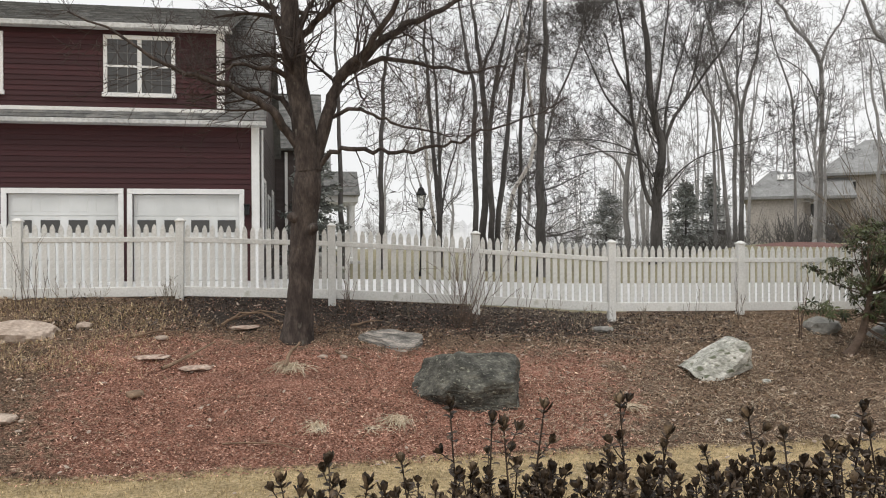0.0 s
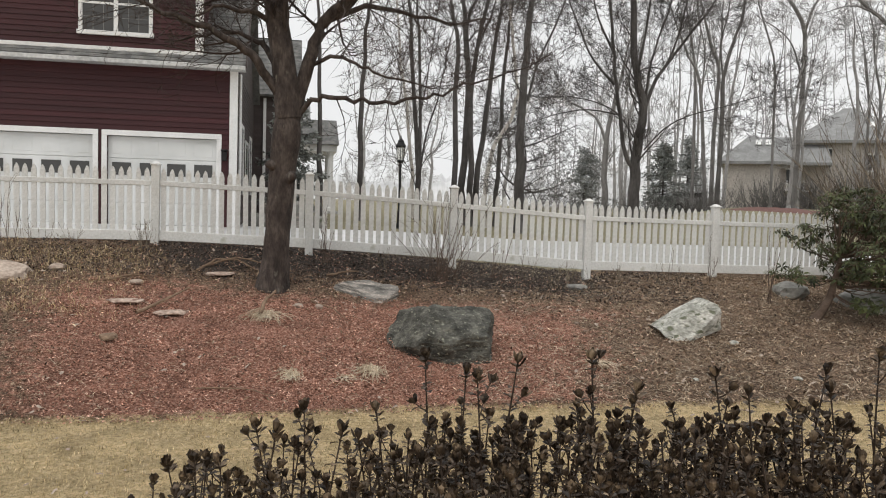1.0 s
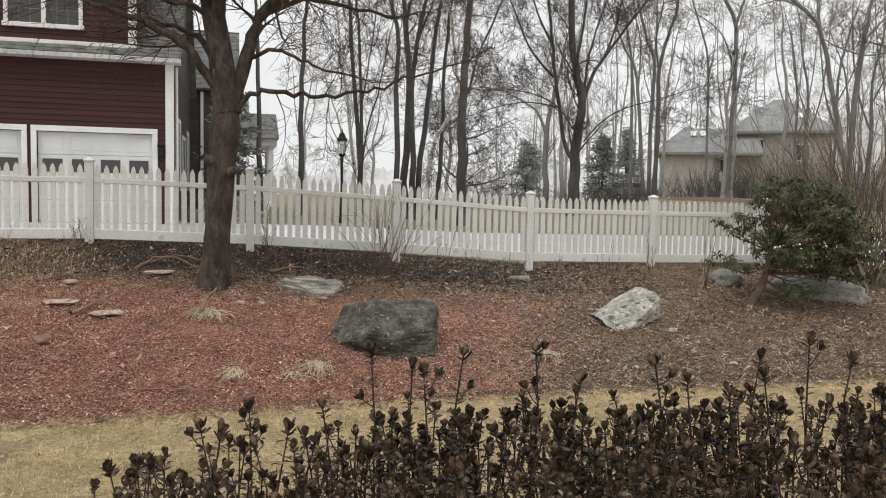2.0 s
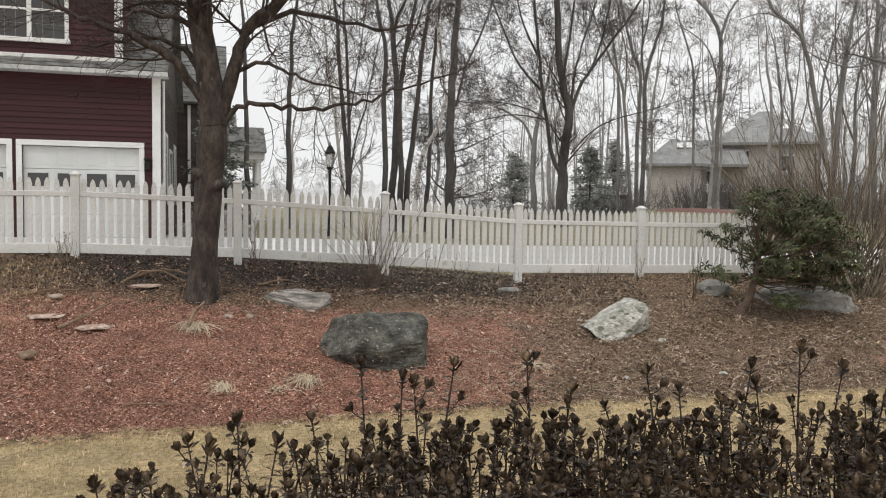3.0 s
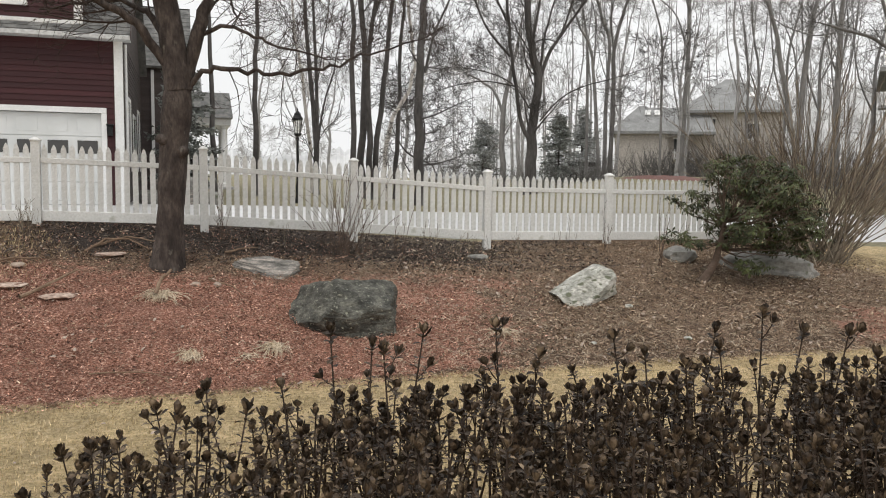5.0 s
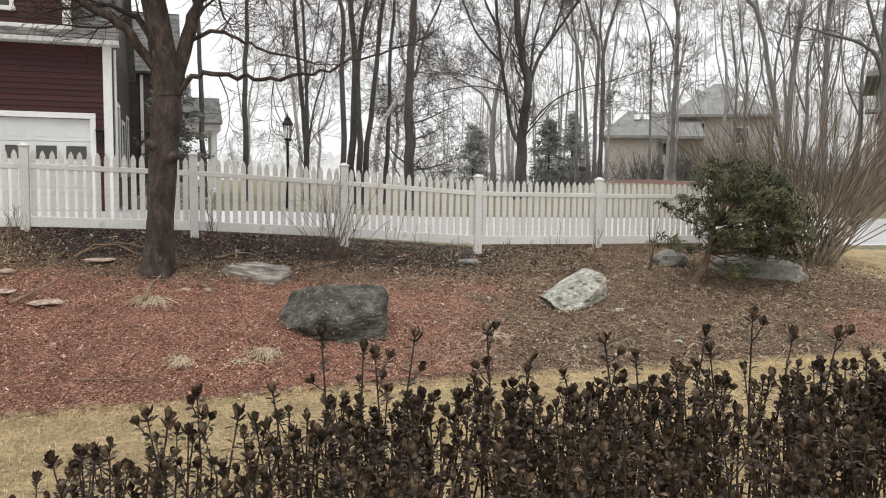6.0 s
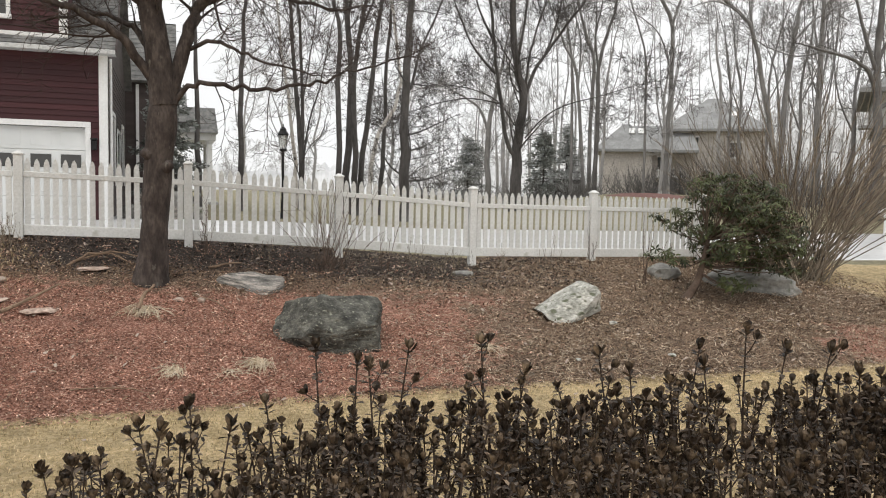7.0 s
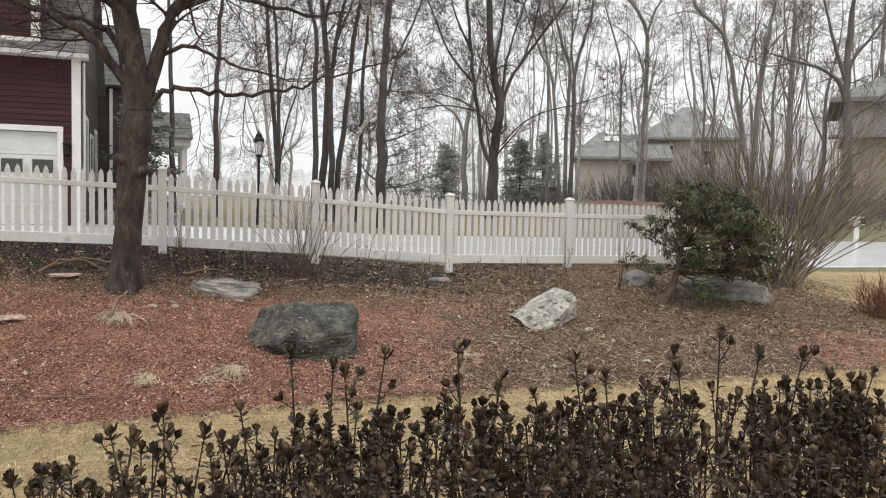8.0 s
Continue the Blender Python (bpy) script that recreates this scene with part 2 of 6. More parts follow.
M_pink_stone = material("pinkish_flat_stone", [(0.3, 0.21, 0.165), (0.46, 0.35, 0.285), (0.58, 0.47, 0.39)], 7, 0.9, 0.8, 26, spots=((0.2, 0.11, 0.08), 9, 0.58), contrast=0.8)
M_grey_rock = material("mossy_grey_rock", [(0.17, 0.167, 0.155), (0.33, 0.32, 0.295)], 4, 0.9, 0.7, 18, spots=((0.09, 0.10, 0.06), 5, 0.6))
M_stick = material("fallen_stick", [(0.16, 0.105, 0.07), (0.27, 0.19, 0.13)], 8, 0.9, 0.5, 30)
M_straw = material("pale_straw", [(0.5, 0.41, 0.29), (0.72, 0.62, 0.48)], 5, 0.9, 0.2, 30, vary=0.25, island=True)
M_chip_red = material("red_mulch_chip", [(0.125, 0.057, 0.038), (0.36, 0.187, 0.131), (0.66, 0.45, 0.35)], 14, 0.9, 0.3, 60, vary=0.9, island=True)
M_chip_brown = material("brown_litter", [(0.09, 0.058, 0.037), (0.25, 0.17, 0.11), (0.58, 0.45, 0.325)], 9, 0.9, 0.3, 60, vary=0.7, island=True)
M_chip_dark = material("dark_mulch_chip", [(0.05, 0.038, 0.032), (0.13, 0.105, 0.09)], 3, 0.9, 0.3, 60, vary=0.7, island=True)
M_blade = material("winter_grass_blade", [(0.3, 0.235, 0.115), (0.52, 0.4, 0.225), (0.7, 0.56, 0.36)], 7, 0.9, 0.1, 50, vary=0.5, island=True)
M_red_bed = material("red_bed_mulch", [(0.17, 0.09, 0.078), (0.24, 0.135, 0.118)], 3, 0.95, 0.4, 20)


# ---- building helpers ----
def link_mesh(name, verts, faces, mat, parent=None, label="", shade=False):
    me = bpy.data.meshes.new(name)
    me.from_pydata([tuple(v) for v in verts], [], faces)
    me.materials.append(mat)
    if shade:
        me.polygons.foreach_set("use_smooth", [True] * len(me.polygons))
    me.update()
    ob = new(name, me)
    ob.parent = parent
    if label:
        ob["label"] = label
    return ob


def part(name, bm, mat, parent, label=""):
    me = bpy.data.meshes.new(name)
    bm.to_mesh(me)
    bm.free()
    me.materials.append(mat)
    ob = new(name, me)
    ob.parent = parent
    if label:
        ob["label"] = label
    return ob


def empty(name, label, category, m=None, group="", kind=""):
    ob = new(name)
    ob.empty_display_size = 0.2
    if m is not None:
        ob.matrix_world = m
    return tagged(ob, label, category, group, kind)


def box(bm, lo, hi, bevel=0.0):
    """A box between two corners, with bevelled edges where asked."""
    made = bmesh.ops.create_cube(bm, size=1.0)["verts"]
    for v in made:
        v.co = Vector([lo[i] + (v.co[i] + 0.5) * (hi[i] - lo[i]) for i in range(3)])
    if bevel:
        edges = list({e for v in made for e in v.link_edges})
        bmesh.ops.bevel(bm, geom=edges, offset=bevel, segments=1, affect="EDGES")


def box_part(name, lo, hi, mat, parent, bevel=0.0, label=""):
    bm = bmesh.new()
    box(bm, lo, hi, bevel)
    return part(name, bm, mat, parent, label)


def prism(name, outline, y0, y1, mat, parent, label=""):
    """A solid from an outline in x and z, pushed from y0 to y1."""
    n = len(outline)
    verts = [(x, y0, z) for x, z in outline] + [(x, y1, z) for x, z in outline]
    faces = [tuple(range(n)), tuple(range(2 * n - 1, n - 1, -1))] + [(i + n, (i + 1) % n + n, (i + 1) % n, i) for i in range(n)]
    return link_mesh(name, verts, faces, mat, parent, label)


def lathe(profile, sides=12, at=(0, 0, 0)):
    verts, faces = [], []
    for r, z in profile:
        for k in range(sides):
            a = 2 * math.pi * k / sides
            verts.append((at[0] + r * math.cos(a), at[1] + r * math.sin(a), at[2] + z))
    for i in range(len(profile) - 1):
        for k in range(sides):
            a, b = i * sides + k, i * sides + (k + 1) % sides
            faces.append((a, b, b + sides, a + sides))
    faces.append(tuple(range(sides - 1, -1, -1)))
    faces.append(tuple(range((len(profile) - 1) * sides, len(profile) * sides)))
    return verts, faces


def tube(verts, faces, points, radii, sides, tip=False):
    """Adds a tapered tube along points to the lists; with tip it ends in a point."""
    start = len(verts)
    n = len(points)
    rings = n - 1 if tip else n
    for i, p in enumerate(points[:rings]):
        d = points[min(i + 1, n - 1)] - points[max(i - 1, 0)]
        d = d / (np.linalg.norm(d) + 1e-9)
        side = np.cross(d, (0.31, 0.92, 0.24))
        side /= np.linalg.norm(side) + 1e-9
        up = np.cross(side, d)
        for k in range(sides):
            a = 2 * math.pi * k / sides
            verts.append(p + radii[i] * (math.cos(a) * side + math.sin(a) * up))
    for i in range(rings - 1):
        for k in range(sides):
            a, b = start + i * sides + k, start + i * sides + (k + 1) % sides
            faces.append((a, b, b + sides, a + sides))
    last = start + (rings - 1) * sides
    if tip:
        verts.append(points[-1])
        faces.extend((last + k, last + (k + 1) % sides, last + sides) for k in range(sides))
    elif radii[-1] > 0.012:
        faces.append(tuple(last + k for k in range(sides)))


def unit(v):
    return v / (np.linalg.norm(v) + 1e-9)


def refine(ps, rs):
    """Rounds a limb's course between its bends."""
    n = len(ps)
    out, rad = [], []
    for i in range(n - 1):
        a, b, c, d = ps[max(i - 1, 0)], ps[i], ps[i + 1], ps[min(i + 2, n - 1)]
        for s in (0, 1 / 3, 2 / 3):
            out.append(0.5 * (2 * b + (c - a) * s + (2 * a - 5 * b + 4 * c - d) * s * s + (3 * b - a - 3 * c + d) * s ** 3))
            rad.append(rs[i] + (rs[i + 1] - rs[i]) * s)
    return out + [ps[-1]], rad + [rs[-1]]


def grow(verts, faces, rng, p, d, length, r, level, depth, lift=0.12, wander=0.2, kids=(5, 9), spread=(30, 60), r_min=0.004):
    """One curving branch with its twigs, down to the given depth."""
    last = level >= depth
    steps = 2 if last else 3 if level == depth - 1 else 6
    pts, radii, here, way = [p], [r], p, unit(d)
    curl = rng.normal(0, wander * 0.3, 3)
    for i in range(steps):
        curl = curl * 0.8 + rng.normal(0, wander * 0.36, 3)
        way = unit(way + (curl + np.array((0, 0, lift))) * (1.7 if steps < 5 else 1.0))
        here = here + way * length / steps
        pts.append(here)
        radii.append(max(r * (1 - 0.75 * (i + 1) / steps), r_min))
    tube(verts, faces, pts, radii, 3 if level >= 2 else 5, last)
    if not last:
        twigs(verts, faces, rng, pts, radii, length, level, depth, lift, wander, kids, spread, r_min, 0.15)


def twigs(verts, faces, rng, pts, radii, length, level, depth, lift, wander, kids, spread, r_min, first=0.2):
    """Side branches along a course, longest near its foot."""
    n = len(pts) - 1
    many = kids if level == 1 else (6, 8) if level == 2 else (4, 5)
    for _ in range(rng.integers(many[0], many[1] + 1)):
        s = rng.uniform(first, 1.0) * n
        i = min(int(s), n - 1)
        q = pts[i] + (pts[i + 1] - pts[i]) * (s - i)
        along = unit(pts[i + 1] - pts[i])
        side = unit(np.cross(along, rng.normal(0, 1, 3)))
        ang = radians(rng.uniform(*spread))
        way = along * math.cos(ang) + side * math.sin(ang)
        part_len = length * (rng.uniform(0.55, 1.1) if level == 1 else rng.uniform(0.42, 0.85)) * (1.1 - 0.5 * s / n)
        grow(verts, faces, rng, q, way, part_len, max((radii[i] + (radii[i + 1] - radii[i]) * (s - i)) * (0.34 if level == 1 else 0.5), r_min), level + 1, depth, lift, wander, kids, spread, r_min)


# ---- ground ----
def axis(lo, hi, step, reach):
    core = np.arange(lo, hi + step / 2, step)
    grows, a = [], step
    while sum(grows) < reach:
        a *= 1.16
        grows.append(a)
    out = np.cumsum(grows)
    return np.concatenate((lo - out[::-1], core, hi + out))


def build_ground():
    xs, ys = axis(-9, 14, 0.11, 1800), axis(1.0, 16.5, 0.11, 1800)
    X, Y = np.meshgrid(xs, ys)
    Z = land(X, Y)
    Z = np.where(np.hypot(X, Y) > 150, np.minimum(Z, 2.0), Z)
    nx, ny = len(xs), len(ys)
    o = Y - fence_y(X)
    in_bed = (smooth(-0.1, 0.3, Y - edge_y(X)) * (1 - smooth(1.3, 1.9, o)) * (1 - smooth(9.8, 11.5, X + 0.35 * (Y - 11)))).ravel()
    rough = np.array([noise.noise(Vector((x * 1.3, y * 1.3, 0))) + 0.6 * noise.noise(Vector((x * 4, y * 4, 3))) + 0.5 * noise.noise(Vector((x * 9, y * 9, 5))) if abs(x) < 20 and y < 24 else 0 for x, y in zip(X.ravel(), Y.ravel())])
    Z = Z + ((0.012 + 0.03 * in_bed) * rough).reshape(Z.shape)
    verts = np.stack((X, Y, Z), -1).reshape(-1, 3)
    i = np.arange(ny - 1)[:, None] * nx + np.arange(nx - 1)[None, :]
    faces = np.stack((i, i + 1, i + nx + 1, i + nx), -1).reshape(-1, 4)
    ob = link_mesh("ground", verts, faces.tolist(), M_ground, shade=True)
    x, y, oo = X.ravel(), Y.ravel(), o.ravel()
    red = in_bed * (1 - smooth(0.1, 3.8, x - 0.25 * (y - 9) + 0.8 * rough)) * (1 - 0.9 * smooth(-3.2, -1.6, oo + 0.4 * rough - 0.12 * np.abs(x + 0.5)))
    red = np.maximum(red, in_bed * 0.75 * smooth(6.5, 7.8, x + rough * 0.6) * (1 - smooth(10.3, 11.2, y)))
    red = red * (1 - 0.8 * smooth(-3.4, -5.5, x + 0.35 * (y - 9.5)))
    dark = in_bed * 0.95 * smooth(-1.7, -0.7, oo + 0.4 * rough) * smooth(-5.5, -3.0, x) * (1 - smooth(2.0, 4.5, x))
    lawn = 1 - in_bed
    cover = np.stack((red, dark, lawn, lawn * smooth(0.5, 1.5, oo)), -1).astype(np.float32)
    att = ob.data.color_attributes.new("cover", "FLOAT_COLOR", "POINT")
    att.data.foreach_set("color", cover.ravel())
    return tagged(ob, "sloping bank of red mulch and leaf litter between winter lawns", "ground", kind="structure")


ground = build_ground()


def build_road():
    """A pale drive between the fence and the far lawn, with a wing up to the garage doors."""
    xs = np.concatenate((np.arange(-40, -6, 2.0), np.arange(-6, 30, 0.75), np.arange(30, 140, 5.0)))
    verts, faces = [], []
    cols = 15
    for x in xs:
        near = 2.0
        far = 7.7 + 1.6 * float(smooth(3, 20, x)) + 26 * float(smooth(-2.6, -7.0, x))
        for k in range(cols):
            y = float(fence_y(x)) + near + (far - near) * (k / (cols - 1)) ** 1.3
            verts.append((x, y, ground_z(x, y) + 0.012))
    for i in range(len(xs) - 1):
        for k in range(cols - 1):
            a = i * cols + k
            faces.append((a, a + cols, a + cols + 1, a + 1))
    ob = link_mesh("road", verts, faces, M_road, shade=True)
    ob.modifiers.new("thickness", "SOLIDIFY").thickness = 0.03
    return tagged(ob, "wet pale grey asphalt drive behind the picket fence", "road", kind="structure")


road = build_road()

# ---- picket fence ----
FENCE_DIR = Vector((2.409, 0.3873, 0)).normalized()


def build_fence():
    fence = empty("fence", "white vinyl picket fence stepping down the slope on square posts", "fence", pose(-6.67, 12.515, 1.5))
    turn = math.atan2(FENCE_DIR.y, FENCE_DIR.x)
    tops = {-2: 2.79, -1: 2.75, 0: 2.71, 1: 2.715, 2: 2.635, 3: 2.495, 4: 2.335, 5: 2.305, 6: 2.29}
    bm = bmesh.new()
    box(bm, (-0.064, -0.064, -0.25), (0.064, 0.064, 1.36), 0.006)
    post_mesh = part("post", bm, M_vinyl, fence)
    bm = bmesh.new()
    box(bm, (-0.078, -0.078, 1.355), (0.078, 0.078, 1.385), 0.008)
    tip = bmesh.ops.create_cone(bm, segments=4, radius1=0.092, radius2=0.03, depth=0.035, cap_ends=True)["verts"]
    bmesh.ops.rotate(bm, verts=tip, cent=(0, 0, 0), matrix=Matrix.Rotation(radians(45), 3, "Z"))
    bmesh.ops.translate(bm, verts=tip, vec=(0, 0, 1.402))
    cap_mesh = part("post_cap", bm, M_vinyl, post_mesh)
    bm = bmesh.new()
    w, h, d = 0.04, 1.04, 0.011
    outline = [(-w, 0), (w, 0), (w, h - 0.025), (w * 0.84, h + 0.012), (w * 0.5, h + 0.05), (0, h + 0.078), (-w * 0.5, h + 0.05), (-w * 0.84, h + 0.012), (-w, h - 0.025)]
    front = [bm.verts.new((x, -d, z)) for x, z in outline]
    back = [bm.verts.new((x, d, z)) for x, z in outline]
    bm.faces.new(front)
    bm.faces.new(back[::-1])
    for i in range(len(outline)):
        j = (i + 1) % len(outline)
        bm.faces.new((front[j], front[i], back[i], back[j]))
    picket_mesh = part("picket", bm, M_vinyl, fence)
    inv = fence.matrix_world.inverted()
    rng = np.random.default_rng(4)
    used = {"post": False, "picket": False}

    def put(src, m, name):
        if used[name]:
            ob = new(name, src.data)
            ob.parent = fence
        else:
            ob, used[name] = src, True
        ob.matrix_parent_inverse = inv
        ob.matrix_basis = m
        return ob

    first_cap = True
    for k in range(-2, 7):
        p = Vector((-6.67 + 2.409 * k, 12.515 + 0.3873 * k, tops[k] - 1.42))
        post = put(post_mesh, Matrix.LocRotScale(p, Euler((rng.normal(0, 0.006), rng.normal(0, 0.006), turn)), None), "post")
        if first_cap:
            first_cap = False
        else:
            cap = new("post_cap", cap_mesh.data)
            cap.parent = post
        if k == 6:
            break
        q = Vector((-6.67 + 2.409 * (k + 1), 12.515 + 0.3873 * (k + 1), tops[k + 1] - 1.42))
        slope = (q.z - p.z) / 2.44
        for i in range(18):
            s = 0.064 + (2.44 - 0.128) * (i + 0.5) / 18
            at = p + FENCE_DIR * s + Vector((0, 0, slope * s + 0.2))
            put(picket_mesh, Matrix.LocRotScale(at, Euler((0, rng.normal(0, 0.004), turn)), (1, 1, 1.0 + rng.normal(0, 0.003))), "picket")
        for name, z0, z1, t in (("top_rail", 1.03, 1.112, 0.024), ("bottom_rail", 0.155, 0.312, 0.027)):
            bm = bmesh.new()
            box(bm, (0.064, -t, z0), (2.376, t, z1), 0.006)
            for v in bm.verts:
                v.co.z += slope * v.co.x
            rail = part(name, bm, M_vinyl, fence)
            rail.matrix_parent_inverse = inv
            rail.matrix_basis = Matrix.LocRotScale(p, Euler((0, 0, turn)), None)
    return fence


build_fence()

# ---- the maroon house with garage doors ----
HOUSE = Matrix.Translation((-4.6, 19.99, 1.42)) @ Matrix.Rotation(radians(9.13), 4, "Z")


def clapboards(house_wall, x0, x1, z0, z1, holes, mat, front=0.0, step=0.127):
    """Lapped boards along x from z0 to z1, cut round the openings."""
    rows = int(round((z1 - z0) / step))
    for i in range(rows):
        a, b = z0 + (z1 - z0) * i / rows, z0 + (z1 - z0) * (i + 1) / rows
        spans = [(x0, x1)]
        for hx0, hx1, hz0, hz1 in holes:
            if b > hz0 + 0.01 and a < hz1 - 0.01:
                cut = []
                for s0, s1 in spans:
                    if hx0 > s0:
                        cut.append((s0, min(s1, hx0)))
                    if hx1 < s1:
                        cut.append((max(s0, hx1), s1))
                spans = [s for s in cut if s[1] - s[0] > 0.03]
        for s0, s1 in spans:
            verts = [(s0, front - 0.026, a), (s1, front - 0.026, a), (s1, front - 0.008, b), (s0, front - 0.008, b), (s0, front, a), (s1, front, a), (s1, front, b), (s0, front, b)]
            faces = [(0, 1, 2, 3), (0, 4, 5, 1), (3, 2, 6, 7), (0, 3, 7, 4), (1, 5, 6, 2), (4, 7, 6, 5)]
            link_mesh("clapboard", verts, faces, mat, house_wall)


def shingle_rows(name, parent, x0, x1, low, high, mat, row=0.16, seed=1):
    """A roof slope in the house's frame: a slab from low (y, z) to high (y, z) with courses of tabs on it."""
    rng = np.random.default_rng(seed)
    run = math.hypot(high[0] - low[0], high[1] - low[1])
    dy, dz = (high[0] - low[0]) / run, (high[1] - low[1]) / run
    verts, faces = [], []

    def slab(a0, a1, s0, s1, t0, t1):
        k = len(verts)
        for x, s, t in ((a0, s0, t1), (a1, s0, t1), (a1, s1, t0 + 0.004), (a0, s1, t0 + 0.004), (a0, s0, t0), (a1, s0, t0), (a1, s1, t0), (a0, s1, t0)):
            verts.append((x, low[0] + dy * s - dz * t, low[1] + dz * s + dy * t))
        faces.extend([(k, k + 1, k + 2, k + 3), (k, k + 4, k + 5, k + 1), (k, k + 3, k + 7, k + 4), (k + 1, k + 5, k + 6, k + 2), (k + 3, k + 2, k + 6, k + 7), (k + 4, k + 7, k + 6, k + 5)])

    slab(x0, x1, 0, run, -0.08, -0.004)
    s = 0.0
    while s < run - 0.05:
        x = x0 - rng.uniform(0, 0.3)
        while x < x1:
            w = rng.uniform(0.28, 0.34)
            slab(max(x, x0), min(x + w - 0.008, x1), s, min(s + row, run), 0.0, 0.012 + rng.uniform(0, 0.008))
            x += w
        s += row
    return link_mesh(name, verts, faces, mat, parent)


def window_unit(parent, x0, x1, z0, z1, front, mullions=1, panes=(3, 4)):
    """A white double window: casing, sill, sashes, panes and thin bars."""
    win = box_part("window", (x0, front - 0.055, z1 - 0.1), (x1, front + 0.02, z1), M_trim, parent, 0.008, "white-cased double window with small panes")
    box_part("casing", (x0, front - 0.05, z0 + 0.1), (x0 + 0.09, front + 0.02, z1 - 0.1), M_trim, win, 0.006)
    box_part("casing", (x1 - 0.09, front - 0.05, z0 + 0.1), (x1, front + 0.02, z1 - 0.1), M_trim, win, 0.006)
    box_part("sill", (x0 - 0.03, front - 0.09, z0), (x1 + 0.03, front + 0.02, z0 + 0.1), M_trim, win, 0.008)
    inner0, inner1 = x0 + 0.09, x1 - 0.09
    mid = (inner0 + inner1) / 2
    box_part("mullion", (mid - 0.05, front - 0.045, z0 + 0.1), (mid + 0.05, front + 0.02, z1 - 0.1), M_trim, win, 0.006)
    for a, b in ((inner0, mid - 0.05), (mid + 0.05, inner1)):
        za, zb = z0 + 0.1, z1 - 0.1
        zm = (za + zb) / 2
        box_part("pane", (a, front - 0.012, za), (b, front - 0.006, zb), M_glass, win)
        box_part("sash_rail", (a, front - 0.035, zm - 0.025), (b, front - 0.013, zm + 0.025), M_trim, win)
        for i in range(1, panes[0]):
            x = a + (b - a) * i / panes[0]
            box_part("glazing_bar", (x - 0.006, front - 0.018, za), (x + 0.006, front - 0.013, zb), M_muntin, win)
        for i in range(1, panes[1]):
            z = za + (zb - za) * i / panes[1]
            if abs(z - zm) > 0.05:
                box_part("glazing_bar", (a, front - 0.018, z - 0.006), (b, front - 0.013, z + 0.006), M_muntin, win)
    return win


def garage_door(parent, x0, x1, z1, front):
    """A recessed sectional door with a row of dark windows in a white surround."""
    door = box_part("garage_door", (x0, front + 0.10, -0.05), (x1, front + 0.15, z1), M_door, parent, 0, "white sectional garage door with a row of small dark windows")
    rows = 4
    for r in range(rows):
        za, zb = z1 * r / rows, z1 * (r + 1) / rows
        box_part("door_section", (x0 + 0.005, front + 0.075, za + 0.006), (x1 - 0.005, front + 0.1, zb - 0.006), M_door, door, 0.006)
        for i in range(4):
            xa, xb = x0 + (x1 - x0) * i / 4 + 0.1, x0 + (x1 - x0) * (i + 1) / 4 - 0.1
            if r == 2:
                box_part("pane", (xa, front + 0.062, za + 0.13), (xb, front + 0.072, zb - 0.1), M_glass, door, 0, "small dark pane")
            else:
                box_part("door_panel", (xa, front + 0.069, za + 0.1), (xb, front + 0.0745, zb - 0.1), M_door, door, 0.003)
    return door


